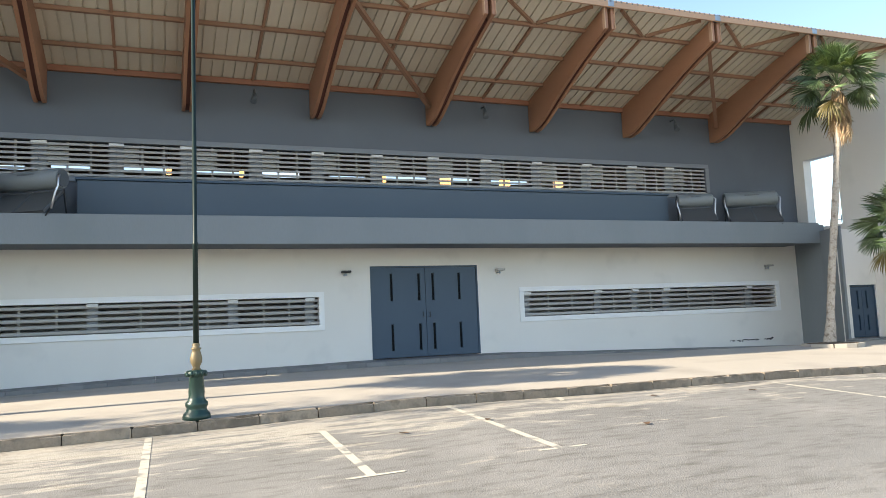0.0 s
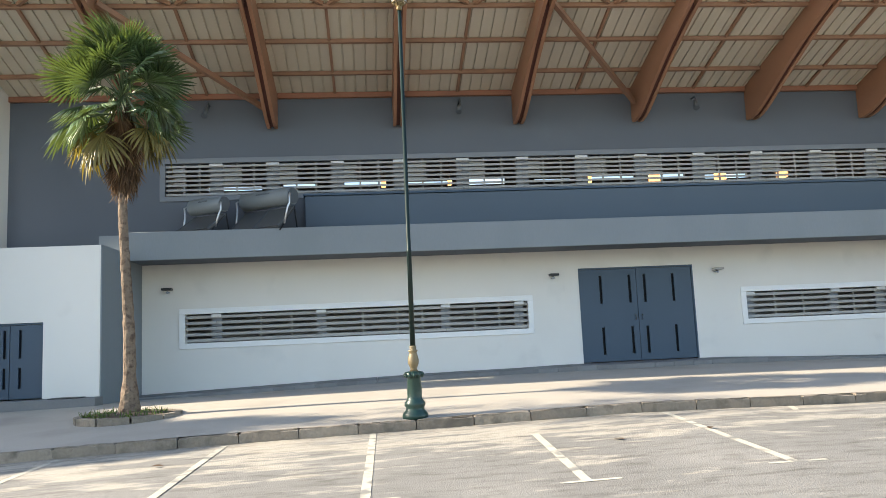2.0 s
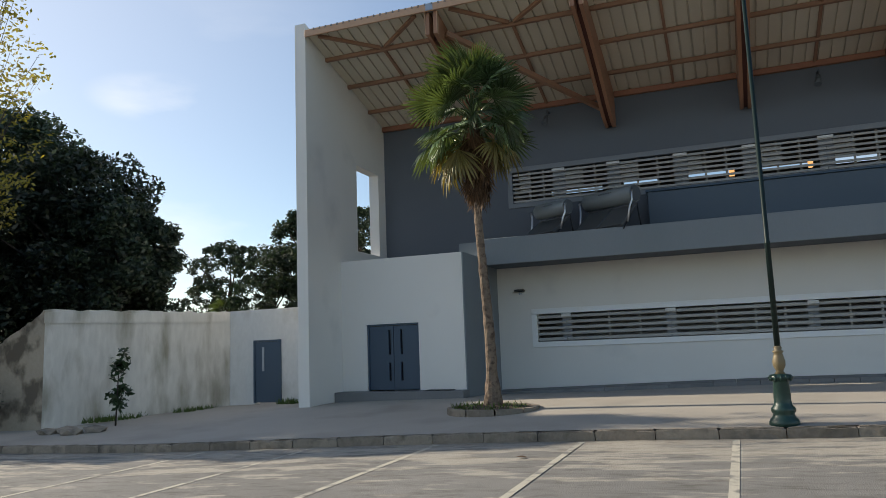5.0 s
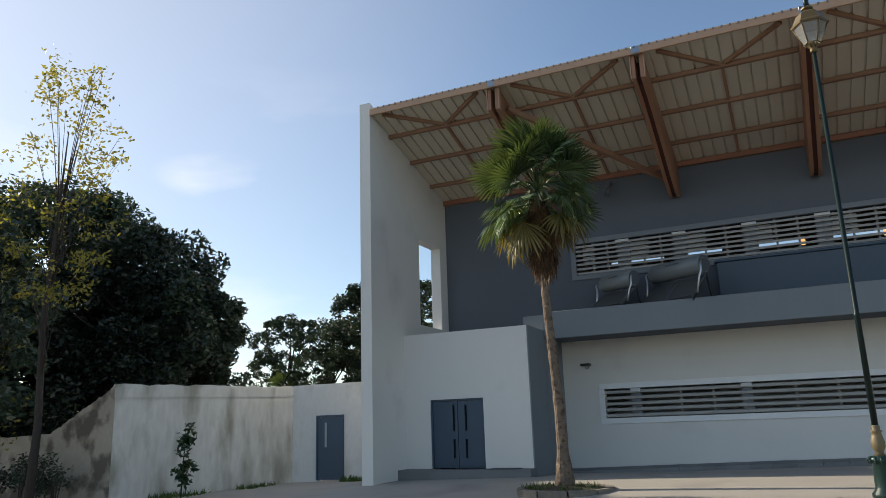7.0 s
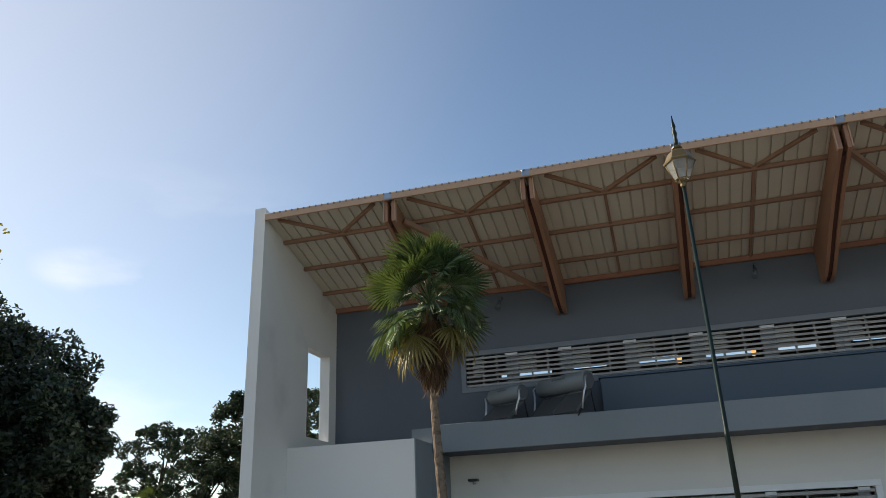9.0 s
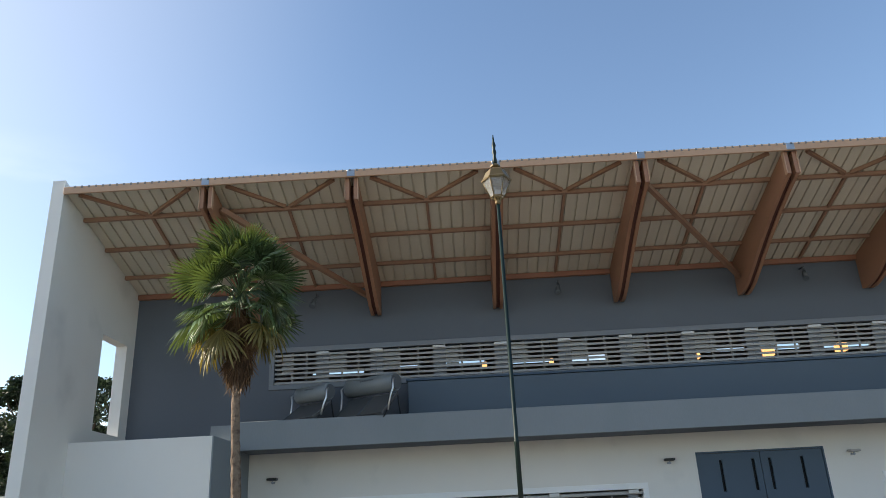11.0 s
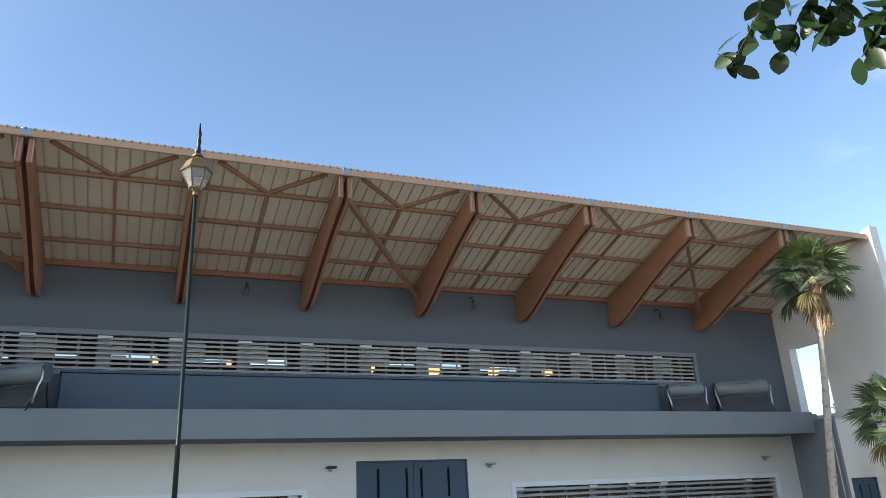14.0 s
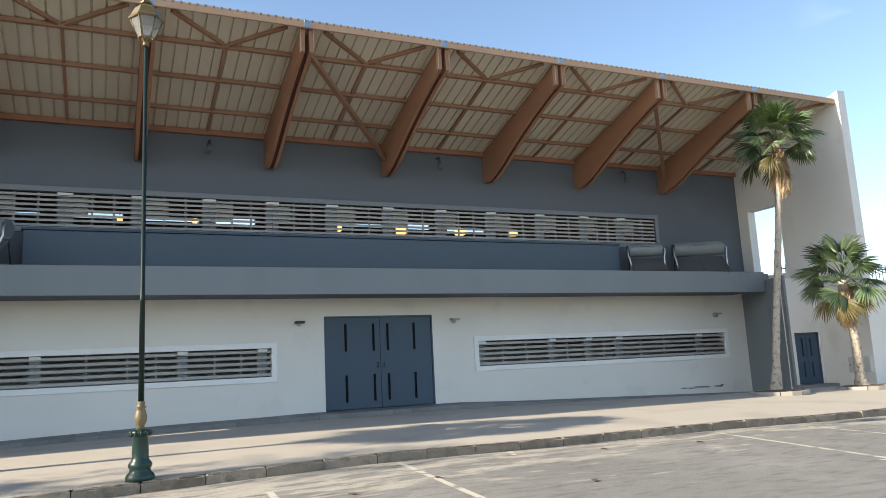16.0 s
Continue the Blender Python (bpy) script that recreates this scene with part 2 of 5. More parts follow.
M["leaf_cypress"] = leaf_mat("cypress_leaves", (0.024, 0.046, 0.024), 0.6, 0.12, 0.35)
M["leaf_yellow"] = leaf_mat("yellowing_poplar_leaves", (0.19, 0.18, 0.05), 0.5, 0.45, 0.5)
M["leaf_ficus"] = leaf_mat("ficus_leaves", (0.022, 0.05, 0.018), 0.3, 0.18, 0.35)
M["hall"] = mat("hall_plaster", (0.3, 0.29, 0.27), 0.9, vary=0.05)
M["box"] = mat("meter_box_plastic", (0.55, 0.55, 0.53), 0.6, vary=0.05)


def asphalt_wear(m):
    """Pale dust, thickest along the kerb, fine cracks and speckled stone over the asphalt."""
    n, l = m.node_tree.nodes, m.node_tree.links
    bs = n["Principled BSDF"]
    old = bs.inputs["Base Color"].links[0].from_socket
    geo = n.new("ShaderNodeNewGeometry")
    sep = n.new("ShaderNodeSeparateXYZ")
    l.new(geo.outputs["Position"], sep.inputs[0])
    mp = n.new("ShaderNodeMapping")
    mp.inputs["Scale"].default_value = (0.55, 1.6, 1.0)
    mp.inputs["Rotation"].default_value = (0, 0, -0.08)
    l.new(geo.outputs["Position"], mp.inputs["Vector"])
    dust = n.new("ShaderNodeTexNoise")
    dust.inputs["Scale"].default_value, dust.inputs["Detail"].default_value, dust.inputs["Roughness"].default_value = 1.1, 12, 0.68
    l.new(mp.outputs[0], dust.inputs["Vector"])
    near = n.new("ShaderNodeMapRange")
    near.inputs["From Min"].default_value, near.inputs["From Max"].default_value = 8.0, 12.3
    near.inputs["To Min"].default_value, near.inputs["To Max"].default_value = -0.05, 0.14
    l.new(sep.outputs["Y"], near.inputs["Value"])
    add = n.new("ShaderNodeMath")
    l.new(dust.outputs["Fac"], add.inputs[0])
    east = n.new("ShaderNodeMapRange")
    east.inputs["From Min"].default_value, east.inputs["From Max"].default_value = 1.5, 9.0
    east.inputs["To Max"].default_value = 0.075
    l.new(sep.outputs["X"], east.inputs["Value"])
    less = n.new("ShaderNodeMath")
    less.operation = "SUBTRACT"
    l.new(near.outputs[0], less.inputs[0])
    l.new(east.outputs[0], less.inputs[1])
    l.new(less.outputs[0], add.inputs[1])
    ramp = n.new("ShaderNodeValToRGB")
    ramp.color_ramp.elements[0].position, ramp.color_ramp.elements[1].position = 0.525, 0.59
    ramp.color_ramp.elements[1].color = (0.85, 0.85, 0.85, 1)
    l.new(add.outputs[0], ramp.inputs[0])
    mx = n.new("ShaderNodeMixRGB")
    mx.inputs[2].default_value = (0.385, 0.355, 0.3, 1)
    l.new(ramp.outputs[0], mx.inputs[0])
    l.new(old, mx.inputs[1])
    spot = n.new("ShaderNodeTexNoise")
    spot.inputs["Scale"].default_value, spot.inputs["Detail"].default_value, spot.inputs["Roughness"].default_value = 3.2, 8, 0.7
    l.new(mp.outputs[0], spot.inputs["Vector"])
    sp = n.new("ShaderNodeValToRGB")
    sp.color_ramp.elements[0].position, sp.color_ramp.elements[1].position = 0.34, 0.5
    sp.color_ramp.elements[0].color = (0.62, 0.6, 0.58, 1)
    l.new(spot.outputs["Fac"], sp.inputs[0])
    stone = n.new("ShaderNodeTexNoise")
    stone.inputs["Scale"].default_value, stone.inputs["Detail"].default_value = 95, 3
    l.new(geo.outputs["Position"], stone.inputs["Vector"])
    sr = n.new("ShaderNodeMapRange")
    sr.inputs["From Min"].default_value, sr.inputs["From Max"].default_value = 0.3, 0.7
    sr.inputs["To Min"].default_value, sr.inputs["To Max"].default_value = 0.62, 1.35
    l.new(stone.outputs["Fac"], sr.inputs["Value"])
    m1, m2 = n.new("ShaderNodeMixRGB"), n.new("ShaderNodeVectorMath")
    m1.blend_type = "MULTIPLY"
    m1.inputs[0].default_value = 1.0
    l.new(mx.outputs[0], m1.inputs[1])
    l.new(sp.outputs[0], m1.inputs[2])
    m2.operation = "SCALE"
    l.new(m1.outputs[0], m2.inputs[0])
    l.new(sr.outputs[0], m2.inputs["Scale"])
    l.new(m2.outputs[0], bs.inputs["Base Color"])


asphalt_wear(M["asphalt"])

glass = bpy.data.materials.new("lantern_glass")
glass.use_nodes = True
glass.node_tree.nodes["Principled BSDF"].inputs["Base Color"].default_value = (0.78, 0.8, 0.8, 1)
glass.node_tree.nodes["Principled BSDF"].inputs["Transmission Weight"].default_value = 0.75
glass.node_tree.nodes["Principled BSDF"].inputs["Roughness"].default_value = 0.12
M["glass"] = glass
glow = bpy.data.materials.new("hall_lamp_glow")
glow.use_nodes = True
glow.node_tree.nodes["Principled BSDF"].inputs["Emission Color"].default_value = (1.0, 0.5, 0.2, 1)
glow.node_tree.nodes["Principled BSDF"].inputs["Emission Strength"].default_value = 1.1
M["glow"] = glow


# ---- mesh helpers ----
def box(bm, x0, x1, y0, y1, z0, z1, bevel=0.0):
    vs = [bm.verts.new((x, y, z)) for z in (z0, z1) for y in (y0, y1) for x in (x0, x1)]
    fs = [bm.faces.new([vs[i] for i in f]) for f in ((0, 2, 3, 1), (4, 5, 7, 6), (0, 1, 5, 4), (2, 6, 7, 3), (0, 4, 6, 2), (1, 3, 7, 5))]
    if bevel:
        es = list({e for f in fs for e in f.edges})
        bmesh.ops.bevel(bm, geom=es, offset=bevel, segments=1, affect="EDGES")
    return vs


def boxed(*a, bevel=0.0):
    bm = bmesh.new()
    box(bm, *a, bevel=bevel)
    return bm


def prism(bm, outline, a0, a1, axis="x"):
    """Extrudes an outline, given in the two other axes, from a0 to a1 along axis."""
    put = {"x": lambda a, u, v: (a, u, v), "y": lambda a, u, v: (u, a, v), "z": lambda a, u, v: (u, v, a)}[axis]
    r0 = [bm.verts.new(put(a0, u, v)) for u, v in outline]
    r1 = [bm.verts.new(put(a1, u, v)) for u, v in outline]
    n = len(outline)
    for i in range(n):
        bm.faces.new((r0[i], r0[(i + 1) % n], r1[(i + 1) % n], r1[i]))
    bm.faces.new(r0[::-1])
    bm.faces.new(r1)


def lathe(bm, profile, cx=0.0, cy=0.0, sides=16, ends=True):
    """Turns (radius, height) round an upright axis."""
    rings = [[bm.verts.new((cx + r * math.cos(2 * math.pi * k / sides), cy + r * math.sin(2 * math.pi * k / sides), z)) for k in range(sides)] for r, z in profile]
    for a, b in zip(rings, rings[1:]):
        for k in range(sides):
            bm.faces.new((a[k], a[(k + 1) % sides], b[(k + 1) % sides], b[k])).smooth = True
    if ends:
        bm.faces.new(rings[0][::-1])
        bm.faces.new(rings[-1])


def tube(bm, points, radii, sides=8):
    """A round bar through points."""
    pts = [Vector(p) for p in points]
    radii = radii if isinstance(radii, (list, tuple)) else [radii] * len(pts)
    rings = []
    for i, p in enumerate(pts):
        d = (pts[min(i + 1, len(pts) - 1)] - pts[max(i - 1, 0)]).normalized()
        a = d.cross(Vector((0.31, 0.2, 0.93))).normalized() if abs(d.z) < 0.9 else d.cross(Vector((1, 0, 0))).normalized()
        b = d.cross(a)
        rings.append([bm.verts.new(p + radii[i] * (math.cos(2 * math.pi * k / sides) * a + math.sin(2 * math.pi * k / sides) * b)) for k in range(sides)])
    for a, b in zip(rings, rings[1:]):
        for k in range(sides):
            bm.faces.new((a[k], b[k], b[(k + 1) % sides], a[(k + 1) % sides])).smooth = True
    bm.faces.new(rings[0])
    bm.faces.new(rings[-1][::-1])


def beam(bm, p, q, w, h):
    """A square bar from p to q."""
    p, q = Vector(p), Vector(q)
    d = (q - p).normalized()
    s = d.cross(Vector((0, 0, 1))).normalized() * w / 2
    u = s.cross(d).normalized() * h / 2
    r = [[bm.verts.new(c + a * s + b * u) for a, b in ((-1, -1), (1, -1), (1, 1), (-1, 1))] for c in (p, q)]
    for k in range(4):
        bm.faces.new((r[0][k], r[0][(k + 1) % 4], r[1][(k + 1) % 4], r[1][k]))
    bm.faces.new(r[0][::-1])
    bm.faces.new(r[1])


def mesh(name, bm, material):
    bmesh.ops.recalc_face_normals(bm, faces=bm.faces)
    me = bpy.data.meshes.new(name)
    bm.to_mesh(me)
    bm.free()
    me.materials.append(material)
    return me


def part(name, bm, material, parent, label=""):
    ob = new(name, mesh(name, bm, material))
    ob.parent = parent
    return tagged(ob, label)


def piece(name, me, parent, m):
    ob = new(name, me)
    ob.parent = parent
    ob.matrix_basis = m
    return ob


def thing(name, label, category, group="", m=None):
    ob = new(name)
    if m is not None:
        ob.matrix_basis = m
    return tagged(ob, label, category, group)


def setting(name, bm, material, label, category):
    return tagged(new(name, mesh(name, bm, material)), label, category, kind="structure")


def pierced(bm, x0, x1, z0, z1, y0, y1, holes, axis="y"):
    """A wall with through openings (a0, a1, z0, z1), made of its outer faces only."""
    xs = sorted({x0, x1, *(v for h in holes for v in h[:2])})
    zs = sorted({z0, z1, *(v for h in holes for v in h[2:])})
    solid = lambda i, k: 0 <= i < len(xs) - 1 and 0 <= k < len(zs) - 1 and not any(h[0] <= (xs[i] + xs[i + 1]) / 2 <= h[1] and h[2] <= (zs[k] + zs[k + 1]) / 2 <= h[3] for h in holes)
    put = (lambda a, b, c: (a, b, c)) if axis == "y" else (lambda a, b, c: (b, a, c))
    quad = lambda *p: bm.faces.new([bm.verts.new(put(*v)) for v in p])
    for i in range(len(xs) - 1):
        for k in range(len(zs) - 1):
            if not solid(i, k):
                continue
            a, b, c, d = xs[i], xs[i + 1], zs[k], zs[k + 1]
            for y in (y0, y1):
                quad((a, y, c), (b, y, c), (b, y, d), (a, y, d))
            if not solid(i - 1, k):
                quad((a, y0, c), (a, y1, c), (a, y1, d), (a, y0, d))
            if not solid(i + 1, k):
                quad((b, y0, c), (b, y1, c), (b, y1, d), (b, y0, d))
            if not solid(i, k - 1):
                quad((a, y0, c), (b, y0, c), (b, y1, c), (a, y1, c))
            if not solid(i, k + 1):
                quad((a, y0, d), (b, y0, d), (b, y1, d), (a, y1, d))
    bmesh.ops.remove_doubles(bm, verts=bm.verts, dist=1e-5)


def ramp_of(table, v):
    return float(np.interp(v, [a for a, _ in table], [b for _, b in table]))


# ---- ground ----
ROAD = [(-60, -1.2), (-12.6, -0.4), (-9.6, -0.29), (-6.4, -0.17), (-3.3, -0.08), (0, -0.02), (2, 0.03), (4, 0.07), (6, 0.055), (8, 0.03), (13, 0.02), (16, -0.05), (30, -0.1)]
KERB_Y = 12.6


def road_z(x):
    return ramp_of(ROAD, x)


CREST = [(-40, -0.7), (-24, -0.3), (-17, -0.02), (-13, 0.1), (-7, 0.27), (-4, 0.35), (0, 0.42), (8, 0.43), (20, 0.4), (30, 0.38)]
FOOT = [(-40, -0.5), (-20, -0.05), (-15, 0.1), (-11, 0.16), (-7.6, 0.17), (-4.4, 0.2), (-1.5, 0.28), (1.6, 0.34), (4.2, 0.36), (10, 0.38), (13.5, 0.34), (18.5, 0.25), (25, 0.07), (40, 0.0)]


def pave_z(x, y):
    kerb_top, crest, foot = road_z(x) + 0.162, ramp_of(CREST, x), ramp_of(FOOT, x)
    return float(np.interp(y, [KERB_Y, 18.3, 21.4, 25.0], [kerb_top, crest, foot, foot]))


def sheet_of(bm, xs, ys, height, depth=0.0):
    grid = [[bm.verts.new((x, y, height(x, y))) for x in xs] for y in ys]
    for j in range(len(ys) - 1):
        for i in range(len(xs) - 1):
            bm.faces.new((grid[j][i], grid[j][i + 1], grid[j + 1][i + 1], grid[j + 1][i])).smooth = True


xs = [-600, -200, -100, -60] + [x for x in range(-50, 51, 2)] + [60, 100, 200, 600]
ys = [-600, -200, -60, -20, -8, -4, 0, 4, 8, 10, 12, 12.62, 12.8, 16, 30, 60, 100, 200, 600]
bm = bmesh.new()
sheet_of(bm, xs, ys, lambda x, y: road_z(x) - (0.35 if y > 12.7 else 0.0))
setting("ground", bm, M["asphalt"], "worn grey asphalt car park with pale dusty patches", "ground")
bm = bmesh.new()
sheet_of(bm, [-60 + i for i in range(0, 121)], [KERB_Y + 0.145 + 0.85 * j for j in range(0, 14)], pave_z)
pavement = setting("pavement", bm, M["pave"], "smooth beige concrete pavement in front of the hall", "pavement")

# kerb stones, one metre each
kerb = tagged(new("kerb"), "row of worn chipped concrete kerb stones", "kerb", kind="structure")
kerb_meshes = []
for k in range(5):
    bm = bmesh.new()
    random.seed(40 + k)
    box(bm, 0.004, 0.99, 0, 0.17, -0.3, 0.17)
    bmesh.ops.bevel(bm, geom=[e for e in bm.edges if all(v.co.z > 0.1 for v in e.verts)], offset=0.022, segments=2, affect="EDGES")
    bmesh.ops.subdivide_edges(bm, edges=[e for e in bm.edges if abs(e.verts[0].co.x - e.verts[1].co.x) > 0.5], cuts=5)
    for v in bm.verts:
        if v.co.z > 0.05:
            v.co += Vector((0, random.uniform(-0.008, 0.008), random.uniform(-0.014, 0.006)))
    kerb_meshes.append(mesh("kerb_stone", bm, M["kerb"]))
for k in range(-32, 46):
    x = k * 1.0 + 0.25
    slope = math.degrees(math.atan2(road_z(x + 1) - road_z(x), 1))
    piece("kerb_stone", kerb_meshes[(k * 7) % 5], kerb, pose(x, KERB_Y + random.uniform(-0.012, 0.012), road_z(x) + random.uniform(-0.006, 0.006), 0, -slope, random.uniform(-0.5, 0.5)))

# parking lines, each a strip of paint with a short cross bar at its end
for xk, xe, y_far, y_end, bar in ((-10.7, -10.5, 12.4, 7.0, 0), (-8.2, -8.0, 12.4, 7.0, 0), (-5.6, -5.45, 12.4, 7.1, 1), (-2.95, -2.9, 12.4, 7.1, 1), (-0.5, -0.56, 12.45, 7.2, 1), (1.95, 1.7, 10.9, 7.2, 1), (4.6, 3.98, 12.5, 7.3, 1), (6.94, 6.7, 12.5, 11.9, 0), (11.9, 10.6, 12.0, 7.2, 1), (14.5, 13.2, 12.2, 7.2, 1)):
    bm = bmesh.new()
    n = 8
    w = 0.054
    for i in range(n):
        f, g = i / n, (i + 1) / n
        rows = [(xk + (xe - xk) * q, y_far + (y_end - y_far) * q) for q in (f, g)]
        vs = [bm.verts.new((x + s * w, y, road_z(x + s * w) + 0.005)) for x, y in rows for s in (-1, 1)]
        bm.faces.new((vs[0], vs[1], vs[3], vs[2]))
    if bar:
        vs = [bm.verts.new((xe + a, y_end + b, road_z(xe + a) + 0.006)) for a, b in ((-0.28, -0.05), (0.36, -0.05), (0.36, 0.03), (-0.28, 0.03))]
        bm.faces.new(vs)
    setting("road_marking", bm, M["line"], "worn white parking bay line painted on asphalt", "road marking")

# ---- the hall ----
WALL_Y, TOP = 23.4, 9.75
X_L, X_R = -11.65, 25.25
bm = bmesh.new()
pierced(bm, -7.62, 24.95, -0.3, 4.3, WALL_Y, WALL_Y + 0.3, [(6.27, 10.16, -0.3, 3.6), (-6.3, 4.53, 1.72, 2.62), (11.93, 23.68, 1.72, 2.62)])
setting("wall_lower", bm, M["white"], "white painted ground floor wall with long louvred openings", "wall")
bm = bmesh.new()
pierced(bm, X_L, X_R, 4.3, TOP, WALL_Y, WALL_Y + 0.3, [(-6.9, 20.5, 6.36, 7.42)])
setting("wall_upper", bm, M["grey"], "slate grey painted upper wall under the timber roof", "wall")
bm = boxed(-2.5, 18.3, WALL_Y - 0.32, WALL_Y - 0.002, 4.9, 6.2, bevel=0.01)
setting("parapet", bm, M["blue"], "blue-grey painted upstand below the high louvred strip", "wall")
bm = boxed(-2.55, 18.35, WALL_Y - 0.38, WALL_Y - 0.003, 6.205, 6.27, bevel=0.008)
setting("parapet_coping", bm, M["door"], "dark blue metal coping on the upstand", "trim")

# canopy slab with its front edge, and the two end piers
bm = boxed(-7.59, 24.3, 21.6, WALL_Y - 0.004, 4.2, 4.9)
setting("canopy", bm, M["grey"], "flat concrete canopy roof over the entrance", "canopy")
bm = boxed(-7.595, 24.36, 21.55, 21.6 - 0.003, 4.14, 4.97, bevel=0.012)
setting("canopy_edge", bm, M["fascia"], "pale blue-grey painted canopy edge", "trim")
bm = bmesh.new()
box(bm, -7.64, -7.605, 20.004, 21.56, -0.4, 4.42)
box(bm, -8.25, -7.6, 21.565, WALL_Y + 0.3, -0.4, 4.895)
setting("pier_west", bm, M["fascia"], "slate grey painted end pier under the canopy", "pier")
bm = bmesh.new()
prism(bm, [(24.95, WALL_Y + 0.3), (24.95, WALL_Y), (24.37, 21.57), (24.62, 21.57), (X_R - 0.004, WALL_Y + 0.3)], -0.4, 4.9, axis="z")
prism(bm, [(24.36, 21.565), (23.58, 20.0), (23.7, 20.0), (24.6, 21.565)], -0.4, 4.62, axis="z")
setting("pier_east", bm, M["fascia"], "slate grey painted end pier under the canopy", "pier")

def roof_z(y):
    return 9.55 + 0.285 * (WALL_Y - y)


# fin walls that close the roof at both ends, pierced by a tall opening
for name, x0, x1, front in (("fin_wall_west", X_L - 0.36, X_L, 18.05), ("fin_wall_east", X_R, X_R + 0.42, 17.86)):
    bm = bmesh.new()
    pierced(bm, front, 24.5, -0.6, 11.55, x0, x1, [(21.2, 22.85, 4.9, 7.8)], axis="x")
    for v in bm.verts:
        if v.co.z > 11:
            v.co.z = roof_z(v.co.y) + 0.42
    setting(name, bm, M["white"], "tall white rendered fin wall with a slot opening", "wall")
# low entrance blocks against the fins
bm = bmesh.new()
pierced(bm, X_L + 0.003, -7.645, -0.3, 4.42, 20.0, 20.3, [(-10.8, -9.08, -0.3, 2.42)])
box(bm, -8.0, -7.645, 20.3, 21.545, -0.3, 4.42)
setting("entrance_block_west", bm, M["white"], "low white rendered entrance block beside the fin", "wall")
bm = bmesh.new()
pierced(bm, 23.705, X_R - 0.003, -0.3, 4.5, 20.0, 20.3, [(23.85, 25.2, -0.3, 2.38)])
setting("entrance_block_east", bm, M["white"], "low white rendered entrance block beside the fin", "wall")
setting("terrace_west", boxed(X_L + 0.003, -8.26, 20.3, WALL_Y - 0.004, 4.2, 4.4), M["grey"], "flat roof of the entrance block", "roof")
setting("terrace_east", boxed(24.62, X_R - 0.003, 20.3, 21.54, 4.2, 4.5), M["grey"], "flat roof of the entrance block", "roof")

# rest of the hall: side and back walls, floor, main roof
bm = bmesh.new()
pierced(bm, X_L - 0.45, X_R + 0.45, -0.4, 14.0, 46.0, 46.3, [(-10.5 + 4 * i + 0.2 * (i * 3 % 4), -7.2 + 4 * i - 0.3 * (i * 5 % 3), 11.22 + 0.05 * (i * 3 % 4), 11.5 + 0.04 * (i * 2 % 5)) for i in range(9)])
setting("wall_back", bm, M["hall"], "back wall of the hall with high windows", "wall")
for name, x in (("wall_side_west", X_L - 0.4), ("wall_side_east", X_R + 0.1)):
    bm = bmesh.new()
    prism(bm, [(24.5, -0.4), (46.0, -0.4), (46.0, 13.9), (24.5, 9.7)], x, x + 0.3)
    setting(name, bm, M["white"], "white side wall of the hall", "wall")
setting("floor", boxed(X_L - 0.1, X_R + 0.1, WALL_Y + 0.3, 46, -0.4, 0.45), M["hall"], "plain hall floor", "floor")
bm = bmesh.new()
prism(bm, [(23.3, 9.85), (46.5, 14.0), (46.5, 14.25), (23.3, 10.1)], X_L - 0.45, X_R + 0.45)
setting("roof_main", bm, M["roofmetal"], "long metal roof of the sports hall", "roof")
setting("mezzanine", boxed(X_L, X_R, WALL_Y + 0.3, WALL_Y + 0.8, 4.2, 4.5), M["hall"], "inner floor edge of the hall", "floor")

# ---- overhanging roof ----
ROOF_FRONT = 18.08
bm = bmesh.new()
pitch, prof = 0.34, []
x = X_L + 0.01
while x < X_R - 0.02:
    for dx, dz in ((0.0, 0.0), (0.285, 0.0), (0.292, 0.055), (0.333, 0.055)):
        if x + dx < X_R - 0.01:
            prof.append((x + dx, dz))
    x += pitch
prof.append((X_R - 0.004, 0.0))
low, high = [], []
for y, row in ((ROOF_FRONT - 0.06, low), (WALL_Y + 0.02, high)):
    for x, dz in prof:
        row.append((bm.verts.new((x, y, roof_z(y) + 0.1 + dz)), bm.verts.new((x, y, roof_z(y) + 0.19))))
for i in range(len(prof) - 1):
    for s in (0, 1):
        bm.faces.new((low[i][s], low[i + 1][s], high[i + 1][s], high[i][s]))
    bm.faces.new((low[i][0], low[i + 1][0], low[i + 1][1], low[i][1]))
setting("roof_sheet", bm, M["sheet"], "cream ribbed metal sheeting over the timber frame", "roof")
# small crests of the sheeting along the eaves
bm = bmesh.new()
x = X_L + 0.3
while x < X_R - 0.05:
    prism(bm, [(x, 11.2), (x + 0.015, 11.27), (x + 0.045, 11.27), (x + 0.06, 11.2)], ROOF_FRONT - 0.1, ROOF_FRONT + 0.6, axis="y")
    x += 0.2
tagged(setting("roof_crests", bm, M["roofmetal"], "dark crests of the roof sheeting along the eaves", "roof"), kind="stuff")
bm = boxed(X_L + 0.01, X_R - 0.01, ROOF_FRONT - 0.09, ROOF_FRONT - 0.02, 11.04, 11.25, bevel=0.01)
setting("eaves_board", bm, M["woodedge"], "pale timber board along the eaves", "trim")

